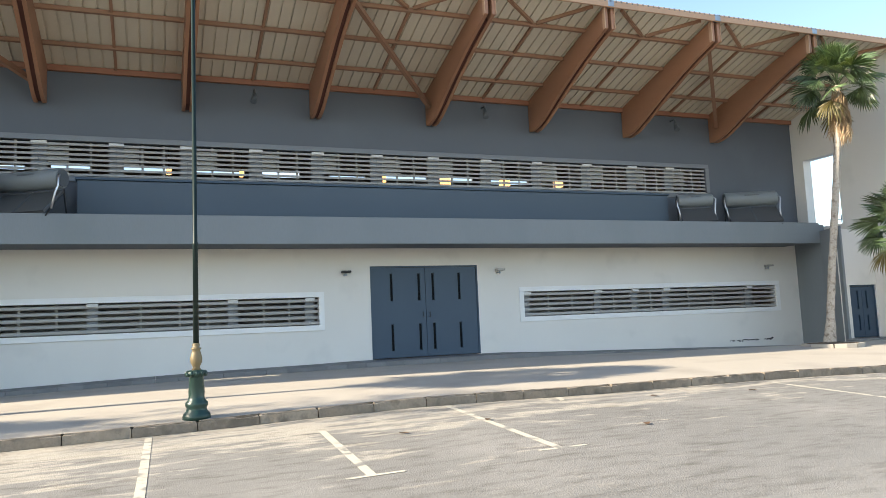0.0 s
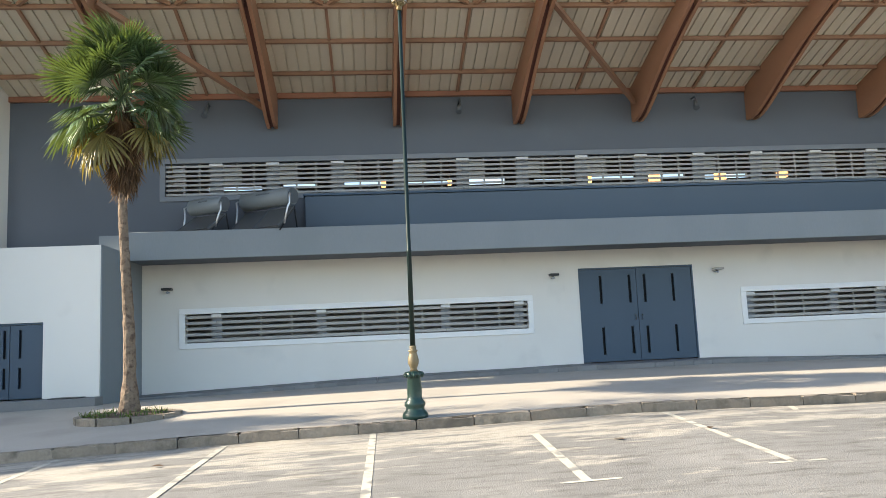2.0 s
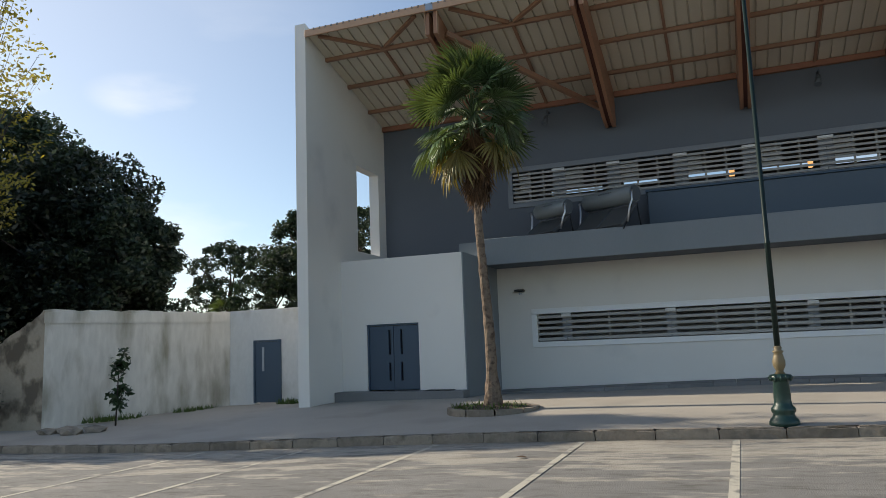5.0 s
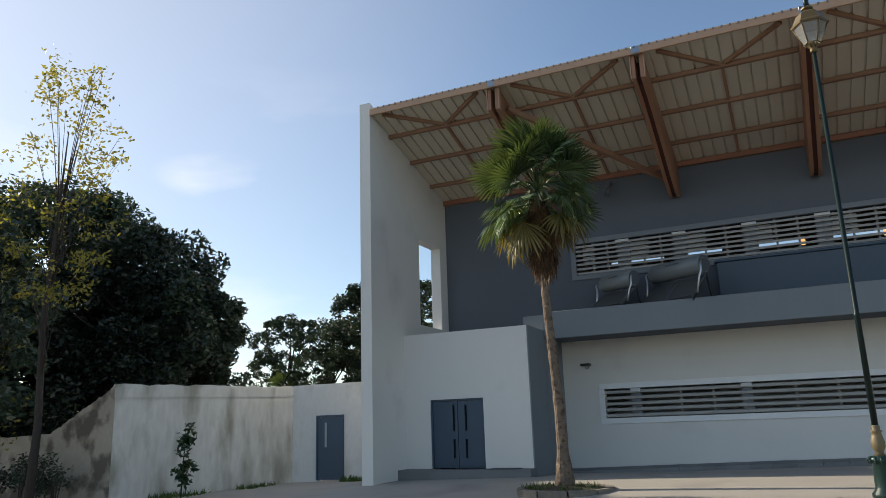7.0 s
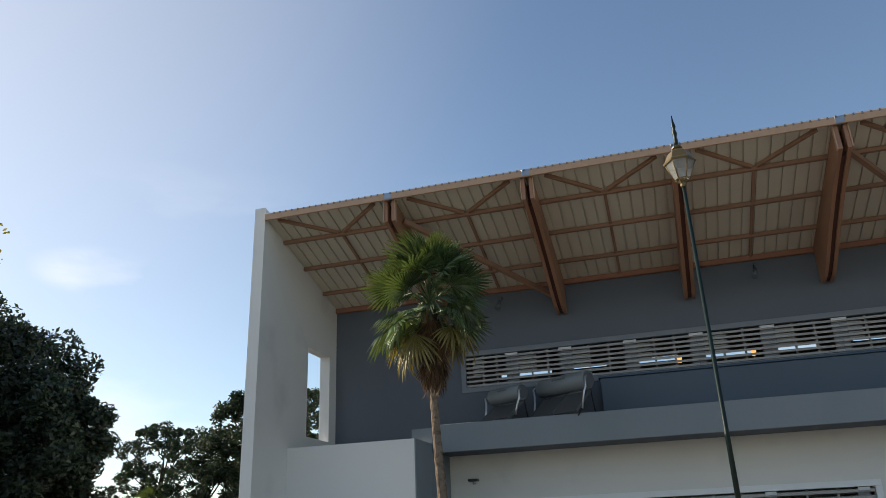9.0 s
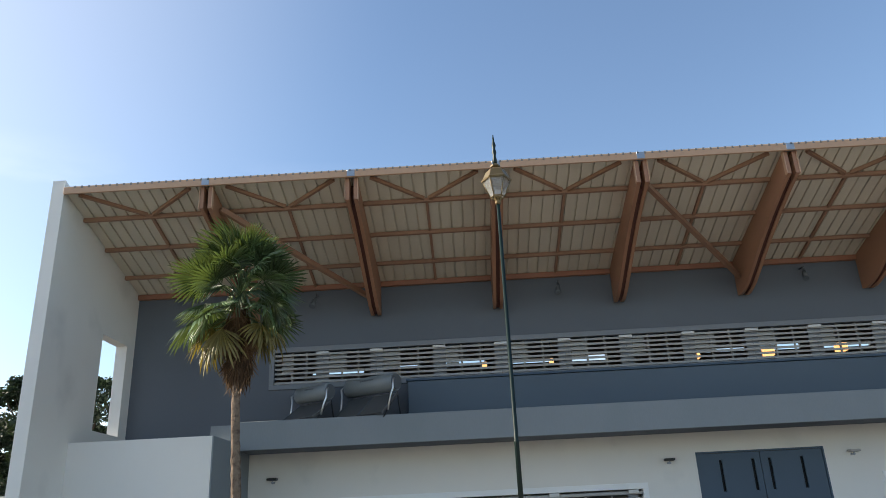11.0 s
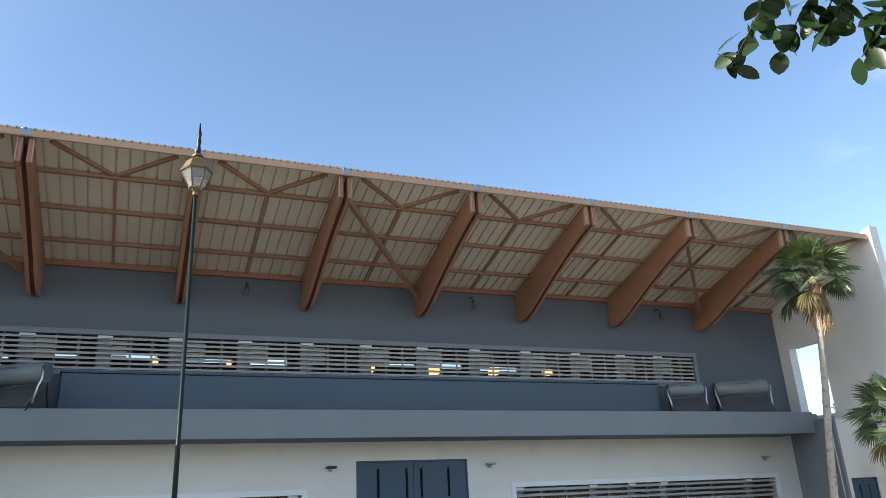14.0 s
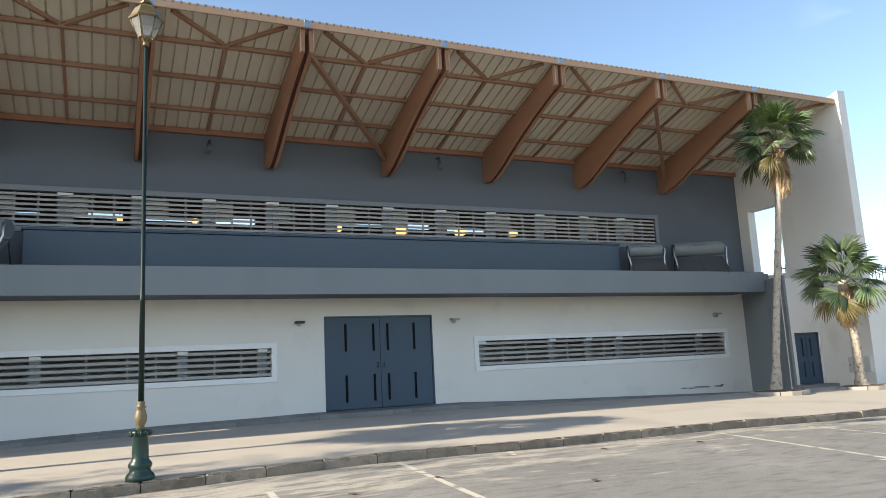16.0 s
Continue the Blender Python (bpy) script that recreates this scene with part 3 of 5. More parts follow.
frame_thing = thing("roof_frame", "reddish brown glued timber frame under the roof overhang", "roof frame")
BEAMS = [-7.6, -3.5, 0.55, 4.55, 8.64, 12.7, 16.8, 21.02]
profile = [(18.12, 11.12), (18.12, 10.4), (18.9, 10.17), (19.8, 9.84), (20.7, 9.46), (21.4, 9.14), (22.0, 8.85), (22.45, 8.65), (22.8, 8.53), (23.08, 8.49), (23.25, 8.48), (23.397, 8.52), (23.397, 9.66)]
bm = bmesh.new()
prism(bm, profile, -0.16, -0.06)
bmesh.ops.bevel(bm, geom=[e for e in bm.edges if abs(e.verts[0].co.x - e.verts[1].co.x) < 1e-4], offset=0.008, segments=1, affect="EDGES")
leaf_mesh_l = mesh("glulam_leaf", bm, M["wood"])
bm = bmesh.new()
prism(bm, profile, 0.06, 0.16)
bmesh.ops.bevel(bm, geom=[e for e in bm.edges if abs(e.verts[0].co.x - e.verts[1].co.x) < 1e-4], offset=0.008, segments=1, affect="EDGES")
leaf_mesh_r = mesh("glulam_leaf", bm, M["wood"])
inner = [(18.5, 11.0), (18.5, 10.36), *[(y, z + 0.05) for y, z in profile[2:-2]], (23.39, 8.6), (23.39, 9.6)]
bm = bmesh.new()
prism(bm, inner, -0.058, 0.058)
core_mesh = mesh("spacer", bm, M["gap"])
bm = boxed(-0.11, 0.11, ROOF_FRONT - 0.1, ROOF_FRONT + 0.06, 11.05, 11.255, bevel=0.01)
shoe_mesh = mesh("end_plate", bm, M["steel"])
bm = bmesh.new()
box(bm, -0.19, -0.165, 18.1, 18.24, 10.4, 11.08)
box(bm, 0.165, 0.19, 18.1, 18.24, 10.4, 11.08)
cheek_mesh = mesh("end_cheek", bm, M["woodedge"])
for x in BEAMS:
    root = new("rafter")
    root.parent = frame_thing
    root.location.x = x
    for nm, me in (("glulam_leaf", leaf_mesh_l), ("glulam_leaf", leaf_mesh_r), ("spacer", core_mesh), ("end_plate", shoe_mesh), ("end_cheek", cheek_mesh)):
        piece(nm, me, root, Matrix())
BAYS = [X_L, *BEAMS, X_R]
for a, b in zip(BAYS, BAYS[1:]):
    x0, x1 = a + (0.17 if a != X_L else 0.005), b - (0.17 if b != X_R else 0.005)
    for y in (19.28, 20.73, 22.22):
        bm = boxed(x0, x1, y - 0.06, y + 0.06, roof_z(y) - 0.02, roof_z(y) + 0.098, bevel=0.006)
        part("purlin", bm, M["purlin"], frame_thing)
    bm = boxed(x0, x1, WALL_Y - 0.14, WALL_Y - 0.004, 9.5, 9.67, bevel=0.006)
    part("wall_plate", bm, M["purlin_red"], frame_thing, "reddish timber wall plate")
    mid = (a + b) / 2
    y_v = 19.2
    for xe in (x0 + 0.35, x1 - 0.35):
        bm = bmesh.new()
        beam(bm, (xe, 18.2, roof_z(18.2) + 0.05), (mid + (0.08 if xe > mid else -0.08), y_v, roof_z(y_v) + 0.05), 0.09, 0.1)
        part("brace", bm, M["purlin"], frame_thing)
    bm = bmesh.new()
    beam(bm, (mid, 19.35, roof_z(19.35) + 0.07), (mid, 23.28, roof_z(23.28) + 0.07), 0.08, 0.1)
    part("sub_rafter", bm, M["purlin"], frame_thing)
for i, j in ((0, 1), (3, 4), (6, 7)):
    bm = bmesh.new()
    beam(bm, (BEAMS[i] + 0.22, 18.75, 10.62), (BEAMS[j] - 0.2, 22.9, 9.05), 0.13, 0.15)
    part("diagonal_brace", bm, M["purlin"], frame_thing)

# ---- louvred openings ----
def louvres(name, x0, x1, z0, z1, n, posts, thin, label, y=WALL_Y, post_w=0.42, surround=None):
    w = tagged(new(name), label, "window", kind="structure")
    h = (z1 - z0) / n
    bm = bmesh.new()
    prism(bm, [(0.0, -h * 0.30), (0.012, -h * 0.33), (0.075, h * 0.18), (0.07, h * 0.24), (0.02, h * 0.2), (0.0, h * 0.1)], 0.0, 1.0)
    slat_me = mesh("slat", bm, M["slat"])
    stops = [x0, *sorted(posts), x1]
    for a, b in zip(stops, stops[1:]):
        for k in range(n):
            z = z0 + h * (k + 0.5)
            piece("slat", slat_me, w, pose(a + 0.004, y + 0.035 + 0.004 * (k % 2), z) @ Matrix.Diagonal((b - a - 0.008, 1, 1, 1)))
    # a second row of vanes behind the first, just past each post of the high strip
    for i, (a, b) in enumerate(zip(stops, stops[1:])):
        if n == 7:
            for k in range(3, n):
                piece("rear_slat", slat_me, w, pose(a + 0.22, y + 0.14, z0 + h * (k + 0.02)) @ Matrix.Diagonal(((b - a) * (0.2 + 0.06 * (i * 5 % 3)), 1, 1, 1)))
    for x in posts:
        bm = bmesh.new()
        box(bm, x - post_w / 2, x + post_w / 2, y + 0.12, y + 0.2, z0, z1)
        post = part("post", bm, M["frame"], w)
        bm = boxed(x - post_w / 2, x + post_w / 2, y - 0.012, y + 0.032, z1 - h * 0.62, z1 - 0.015, bevel=0.004)
        part("cap", bm, M["cap"], post, "pale metal post cap")
    for x in thin:
        bm = boxed(x - 0.03, x + 0.03, y + 0.115, y + 0.15, z0, z1)
        part("mullion", bm, M["slat"], w)
    if surround:
        m, s = surround
        bm = bmesh.new()
        p = 0.05
        box(bm, x0 - s, x1 + s, y - p, y - 0.002, z1, z1 + s, bevel=0.006)
        box(bm, x0 - s, x1 + s, y - p, y - 0.002, z0 - s, z0, bevel=0.006)
        box(bm, x0 - s, x0, y - p, y - 0.002, z0 + 0.001, z1 - 0.001)
        box(bm, x1, x1 + s, y - p, y - 0.002, z0 + 0.001, z1 - 0.001)
        part("surround", bm, m, w)
    return w


POSTS = [-5.33, -3.54, -1.47, 0.55, 2.63, 4.63, 6.65, 8.7, 10.73, 12.79, 14.93, 16.99, 18.77]
edges = [-6.9, *POSTS, 20.5]
louvres("window_1", -6.9, 20.5, 6.36, 7.42, 7, POSTS, [a + (b - a) * f for a, b in zip(edges, edges[1:]) for f in (0.36, 0.66)], "high strip of grey metal louvres with pale posts", surround=(M["frame"], 0.16))
louvres("window_2", -6.3, 4.53, 1.72, 2.62, 5, [-5.35, -2.11, 1.85, 4.25], [-4.0, -3.05, -0.8, 0.3, 1.1, 2.8, 3.6], "long low opening with grey louvre slats and white surround", post_w=0.3, surround=(M["trim"], 0.17))
louvres("window_3", 11.93, 23.68, 1.72, 2.62, 5, [12.1, 15.1, 16.75, 18.2, 22.3], [13.0, 14.0, 15.8, 17.5, 19.3, 20.5], "long low opening with grey louvre slats and white surround", post_w=0.3, surround=(M["trim"], 0.17))
setting("dark_room_west", boxed(-7.0, 5.2, 25.4, 25.5, 0.46, 4.2), M["hall"], "inner wall behind the low louvres", "wall")
setting("dark_room_east", boxed(11.2, 24.4, 25.4, 25.5, 0.46, 4.2), M["hall"], "inner wall behind the low louvres", "wall")
setting("inner_ceiling", boxed(X_L, X_R, WALL_Y + 0.8, 27.0, 4.2, 4.4), M["hall"], "ceiling of the ground floor rooms", "ceiling")


# ---- doors ----
def slot_door(name, x0, x1, z0, z1, y, leaves, slots, rows, label, slot_w=0.09):
    d = tagged(new(name), label, "door", kind="structure")
    w = (x1 - x0) / leaves
    for k in range(leaves):
        a, b = x0 + w * k + 0.008, x0 + w * (k + 1) - 0.008
        holes = [(s - slot_w / 2, s + slot_w / 2, r0, r1) for s in slots if a < s < b for r0, r1 in rows]
        bm = bmesh.new()
        pierced(bm, a, b, z0 + 0.015, z1 - 0.01, y, y + 0.05, holes)
        leaf = part("door_leaf", bm, M["door"], d)
        for s0, s1, r0, r1 in holes:
            part("glazed_slot", boxed(s0 - 0.01, s1 + 0.01, y + 0.052, y + 0.06, r0 - 0.01, r1 + 0.01), M["slot"], leaf, "narrow dark glazed slot")
            bm = bmesh.new()
            for q in (s0 - 0.018, s1):
                box(bm, q, q + 0.018, y - 0.006, y - 0.001, r0, r1)
            part("slot_trim", bm, M["door"], leaf)
    bm = bmesh.new()
    box(bm, x0 - 0.05, x0, y - 0.03, y + 0.1, z0, z1 + 0.05)
    box(bm, x1, x1 + 0.05, y - 0.03, y + 0.1, z0, z1 + 0.05)
    box(bm, x0, x1, y - 0.03, y + 0.1, z1 + 0.001, z1 + 0.05)
    part("door_frame", bm, M["door"], d)
    return d


main = slot_door("door_1", 6.32, 10.11, 0.52, 3.55, WALL_Y + 0.02, 2, [7.0, 7.98, 8.49, 9.46], [(2.42, 3.34), (0.76, 1.64)], "large blue-grey metal double door with narrow slots")
bm = bmesh.new()
for x in (8.1, 8.33):
    tube(bm, [(x, WALL_Y + 0.02, 1.86), (x, WALL_Y - 0.05, 1.86), (x, WALL_Y - 0.05, 2.02), (x, WALL_Y + 0.02, 2.02)], 0.012, 6)
part("door_handle", bm, M["dark"], main, "dark pull handles")
slot_door("door_2", -10.75, -9.13, 0.44, 2.37, 20.08, 2, [-10.07, -9.68], [(1.5, 2.24), (0.72, 1.26)], "dark blue metal double door with narrow slots", 0.07)
slot_door("door_3", 23.9, 25.15, 0.4, 2.33, 20.08, 2, [24.3, 24.75], [(1.48, 2.16), (0.68, 1.24)], "dark blue metal double door with narrow slots", 0.07)
side = slot_door("door_4", -14.81, -13.89, 0.12, 2.06, 19.97, 1, [-14.5], [(1.12, 1.88)], "plain dark blue metal side door", 0.07)
bm = boxed(-14.54, -14.46, 19.955, 19.968, 1.12, 1.88)
part("strip_plate", bm, M["steel"], side, "bright vertical steel strip")

# ramp and landing along the wall, steps at the side entrances
RAMP = [(-7.6, 0.22), (-4.4, 0.31), (-1.5, 0.39), (1.6, 0.46), (4.2, 0.48), (5.5, 0.51), (11.0, 0.51), (13.5, 0.41), (18.5, 0.27), (24.7, 0.09)]
ramp = tagged(new("entrance_ramp"), "grey stone-clad ramp and landing along the wall", "ramp", kind="structure")
x = -7.6
rows = []
while x < 24.7:
    rows.append(x)
    x += 0.6
rows.append(24.7)
for a, b in zip(rows, rows[1:]):
    bm = bmesh.new()
    za, zb = ramp_of(RAMP, a), ramp_of(RAMP, b)
    g = 0.005
    vs = [bm.verts.new(p) for p in ((a + g, 21.7, -0.1), (b - g, 21.7, -0.1), (b - g, WALL_Y - 0.004, -0.1), (a + g, WALL_Y - 0.004, -0.1), (a + g, 21.7, za), (b - g, 21.7, zb), (b - g, WALL_Y - 0.004, zb), (a + g, WALL_Y - 0.004, za))]
    for f in ((0, 3, 2, 1), (4, 5, 6, 7), (0, 1, 5, 4), (2, 3, 7, 6), (0, 4, 7, 3), (1, 2, 6, 5)):
        bm.faces.new([vs[i] for i in f])
    part("slab", bm, M["plinth"], ramp)
bm = bmesh.new()
box(bm, X_L + 0.004, -7.55, 19.45, 19.995, -0.2, 0.43, bevel=0.01)
setting("step_west", bm, M["plinth"], "grey concrete steps at the side entrance", "step")
setting("step_east", boxed(23.4, X_R - 0.004, 19.4, 19.995, -0.1, 0.4, bevel=0.01), M["plinth"], "grey concrete step at the side entrance", "step")

# ---- old boundary wall ----
bm = bmesh.new()
pierced(bm, -15.8, X_L - 0.363, -0.5, 3.1, 20.0, 20.25, [(-14.83, -13.87, -0.5, 2.08)])
setting("boundary_wall_door", bm, M["wornwhite"], "white rendered boundary wall with a side door", "wall")


def slanted_wall(name, p, q, zp, zq, m, label, thick=0.3, n=24, foot=-1.3):
    p, q = Vector(p), Vector(q)
    d = (q - p)
    nrm = Vector((-d.y, d.x)).normalized() * thick
    if nrm.y < 0:
        nrm = -nrm
    bm = bmesh.new()
    random.seed(len(name))
    loops = []
    for i in range(n + 1):
        f = i / n
        c = p + d * f
        z = zp + (zq - zp) * f + random.uniform(-0.03, 0.03)
        loops.append([bm.verts.new((c.x, c.y, foot)), bm.verts.new((c.x, c.y, z)), bm.verts.new((c.x + nrm.x, c.y + nrm.y, z + random.uniform(-0.03, 0.02))), bm.verts.new((c.x + nrm.x, c.y + nrm.y, foot))])
    for a, b in zip(loops, loops[1:]):
        for k in range(3):
            bm.faces.new((a[k], b[k], b[k + 1], a[k + 1]))
    bm.faces.new(loops[0])
    bm.faces.new(loops[-1][::-1])
    return setting(name, bm, m, label, "wall")


slanted_wall("boundary_wall_old", (-18.5, 15.2), (-15.803, 20.0), 3.12, 3.08, M["oldwhite"], "old stained white rendered boundary wall")
slanted_wall("boundary_wall_band", (-18.48, 15.165), (-15.81, 19.93), 3.06, 3.02, M["oldwhite"], "thicker weathered band along the top of the old wall", 0.06, 30, 2.74)
slanted_wall("boundary_wall_raw", (-21.4, 15.45), (-18.503, 15.2), 1.8, 3.1, M["rawwall"], "raw brown wall end with a sloping top")
slanted_wall("boundary_wall_low", (-34.0, 16.4), (-21.403, 15.45), 1.7, 1.78, M["rawwall"], "low raw brown boundary wall")

# ---- palms ----
def fan(seed, reach, segs, spread, droop, stalk, fold, m, name="frond"):
    """A fan leaf: a stalk along x, then pleated blades that split towards their tips."""
    rng = random.Random(seed)
    bm = bmesh.new()
    hub = Vector((stalk, 0, 0.0))
    step = spread / segs
    for k in range(segs):
        a = -spread / 2 + (k + 0.5) * step
        ln = reach * (1.0 - 0.28 * abs(a / (spread / 2)) ** 2) * rng.uniform(0.88, 1.06)
        dr = droop * rng.uniform(0.6, 1.5)

        def at(f, off, lift):
            r = ln * f
            ang = a + off
            z = -dr * f ** 2.4 * ln + lift - fold * abs(math.sin(ang)) * r - 0.3 * r * math.cos(ang)
            return bm.verts.new((hub.x + r * math.cos(ang), r * math.sin(ang), z))

        h0 = bm.verts.new(hub)
        l1, m1, r1 = at(0.6, -step * 0.5, 0), at(0.6, 0, 0.034), at(0.6, step * 0.5, 0)
        l2, r2 = at(0.83, -step * 0.25, 0), at(0.83, step * 0.25, 0)
        tip = at(1.0, rng.uniform(-0.3, 0.3) * step, 0)
        for f in ((h0, l1, m1), (h0, m1, r1), (l1, l2, m1), (m1, l2, r2), (m1, r2, r1), (l2, tip, r2)):
            bm.faces.new(f)
    if stalk > 0.05:
        tube(bm, [(0, 0, -0.02), (stalk * 0.5, 0, 0.03), (stalk, 0, 0)], [0.022, 0.014, 0.01], 4)
    me = bpy.data.meshes.new(name)
    bm.to_mesh(me)
    bm.free()
    me.materials.append(m)
    return me


FANS = [fan(k, 0.74, 30, radians(220 + 14 * k), 0.06 + 0.1 * k, 0.84, 0.22 + 0.06 * k, M["frond"]) for k in range(4)]
FANS_OLD = [fan(10 + k, 0.75, 22, radians(190), 0.5, 0.75, 0.35, M["frond_old"]) for k in range(2)]
FANS_DRY = [fan(30 + k, 0.95, 14, radians(36 + 16 * k), 0.1, 0.32, 0.15, M["frond_dry"], "dead_frond") for k in range(3)]
FANS_DEAD = [fan(20 + k, 0.95, 16, radians(40 + 18 * k), 0.1, 0.32, 0.15, M["frond_dead"], "dead_frond") for k in range(3)]


def palm(base, top, r0, r1, size, greens, olds, deads, skirt, label, seed, bark="trunk", dry=None):
    rng = random.Random(seed)
    t = thing("palm_tree", label, "palm tree", "fan palms on the pavement")
    base, top = Vector(base), Vector(top)
    bm = bmesh.new()
    n, sides, rings = 46, 14, []
    for i in range(n + 1):
        f = i / n
        c = base.lerp(top, f)
        c.x = base.x + (top.x - base.x) * (1 - (1 - f) ** 1.5)
        bow = math.sin(f * math.pi) * 0.10
        c = c + Vector((-bow * (top.x - base.x) - 0.03 * math.sin(f * 7 + seed), 0.02 * math.sin(f * 9), 0))
        r = r1 + (r0 - r1) * (1 - f) ** 1.6 + (0.09 * max(0, 1 - f * 9))
        r *= 1 + (0.055 if i % 2 else -0.02) + rng.uniform(-0.03, 0.03)
        rings.append([bm.verts.new(c + Vector((math.cos(2 * math.pi * k / sides), math.sin(2 * math.pi * k / sides), 0)) * r * rng.uniform(0.95, 1.05)) for k in range(sides)])
    for a, b in zip(rings, rings[1:]):
        for k in range(sides):
            bm.faces.new((a[k], a[(k + 1) % sides], b[(k + 1) % sides], b[k]))
    bm.faces.new(rings[-1])
    part("trunk", bm, M[bark], t, "rough ringed palm trunk")
    for k in range(greens):
        f = (k + 0.5) / greens
        el = 86 - 104 * f ** 1.05 + rng.uniform(-8, 8)
        az = k * 137.5 + rng.uniform(-12, 12)
        s = size * rng.uniform(0.88, 1.08) * (0.9 + 0.15 * f)
        at = top + Vector((0, 0, 0.35 * size - 0.65 * f * size))
        piece("frond", FANS[k % 4], t, pose(*at, 0, 0, az) @ pose(0, 0, 0, rng.uniform(-50, 50), -el, 0) @ Matrix.Scale(s, 4))
    for k in range(olds):
        az = k * 137.5 + 60 + rng.uniform(-15, 15)
        at = top + Vector((0, 0, -0.4 * size))
        piece("frond", FANS_OLD[k % 2], t, pose(*at, 0, 0, az) @ pose(0, 0, 0, rng.uniform(-30, 30), rng.uniform(8, 42), 0) @ Matrix.Scale(size * rng.uniform(0.8, 1.0), 4))
    for k in range(deads):
        f = (k + 0.5) / deads
        az = k * 137.5 + rng.uniform(-20, 20)
        at = top + Vector((0.1 * math.cos(radians(az)), 0.1 * math.sin(radians(az)), 0.0 - skirt * 0.55 * f))
        piece("dead_frond", (dry or FANS_DEAD)[k % 3], t, pose(*at, 0, 0, az) @ pose(0, 0, 0, rng.uniform(-25, 25), rng.uniform(64, 92), 0) @ Matrix.Scale(size * rng.uniform(0.6, 0.95), 4))
    return t


palm((-5.56, 15.85, 0.25), (-5.75, 15.85, 7.0), 0.14, 0.078, 1.04, 42, 7, 140, 2.1, "tall green fan palm with dry brown skirt in a kerbed planter", 3)
palm((19.75, 17.5, 0.35), (21.35, 17.6, 9.1), 0.125, 0.105, 0.96, 28, 2, 110, 1.9, "very tall leaning fan palm with dry pale skirt", 5, "trunk_pale", FANS_DRY)
palm((23.4, 17.05, 0.35), (23.1, 17.05, 4.05), 0.18, 0.13, 0.96, 26, 4, 90, 1.3, "short stout fan palm with dry pale skirt", 8, "trunk_pale", FANS_DRY)

palm((-31.40, 40.0, -0.3), (-31.30, 40.0, 4.12), 0.2, 0.16, 1.0, 24, 3, 30, 0.8, "far fan palm showing over the boundary wall", 12)


def planter(cx, cy, z, rx, ry, n, label, m=M["kerb"]):
    t = thing("planter", label, "planter", "palm planters")
    for k in range(n):
        a0, a1 = 2 * math.pi * k / n + 0.02, 2 * math.pi * (k + 1) / n - 0.02
        bm = bmesh.new()
        ring = []
        for a in (a0, (a0 + a1) / 2, a1):
            for q, h in ((1.0, 0), (1.0, 1), (0.86, 1), (0.86, 0)):
                ring.append(bm.verts.new((cx + rx * q * math.cos(a), cy + ry * q * math.sin(a), z - 0.12 if h == 0 else z + 0.09)))
        for i in (0, 4):
            for k2 in range(4):
                bm.faces.new((ring[i + k2], ring[i + (k2 + 1) % 4], ring[i + 4 + (k2 + 1) % 4], ring[i + 4 + k2]))
        bm.faces.new(ring[0:4])
        bm.faces.new(ring[8:12][::-1])
        part("edging", bm, m, t)
    bm = bmesh.new()
    c = bm.verts.new((cx, cy, z + 0.14))
    rim = [bm.verts.new((cx + rx * 0.87 * math.cos(2 * math.pi * k / 20), cy + ry * 0.87 * math.sin(2 * math.pi * k / 20), z + 0.07 + 0.02 * math.sin(k * 2.3))) for k in range(20)]
    for k in range(20):
        bm.faces.new((c, rim[k], rim[(k + 1) % 20]))
    part("soil", bm, M["soil"], t)
    return t


planter(-5.55, 15.8, pave_z(-5.55, 15.8), 1.05, 1.0, 10, "round concrete edged planter with dark soil and weeds")
planter(19.8, 17.4, pave_z(19.8, 17.4), 0.95, 0.9, 8, "low pale concrete edged planter", M["pave"])
planter(23.4, 17.0, pave_z(23.4, 17.0), 0.9, 0.8, 8, "low pale concrete edged planter", M["pave"])


def weeds(cx, cy, z, rx, ry, n, h, seed, label):
    rng = random.Random(seed)
    bm = bmesh.new()
    for k in range(n):
        a, r = rng.uniform(0, 6.28), math.sqrt(rng.random())
        x, y = cx + rx * r * math.cos(a), cy + ry * r * math.sin(a)
        hh, b = h * rng.uniform(0.4, 1.2), rng.uniform(0, 6.28)
        w = 0.02
        v = [bm.verts.new((x - w * math.cos(b), y - w * math.sin(b), z)), bm.verts.new((x + w * math.cos(b), y + w * math.sin(b), z)), bm.verts.new((x + rng.uniform(-0.1, 0.1), y + rng.uniform(-0.1, 0.1), z + hh))]
        bm.faces.new(v)
    tagged(new("weeds", mesh("weeds", bm, M["grass"])), label, "weeds", kind="stuff")


weeds(-5.6, 15.75, pave_z(-5.6, 15.8) + 0.05, 0.85, 0.8, 260, 0.16, 1, "green weeds in the palm planter")
weeds(-13.3, 19.75, 0.08, 0.55, 0.18, 220, 0.2, 2, "green weeds at the foot of the wall")
weeds(-17.4, 16.8, -0.08, 0.5, 1.2, 300, 0.18, 4, "grass tufts along the old wall")
weeds(-16.2, 18.8, 0.0, 0.4, 0.9, 240, 0.15, 5, "grass tufts along the old wall")

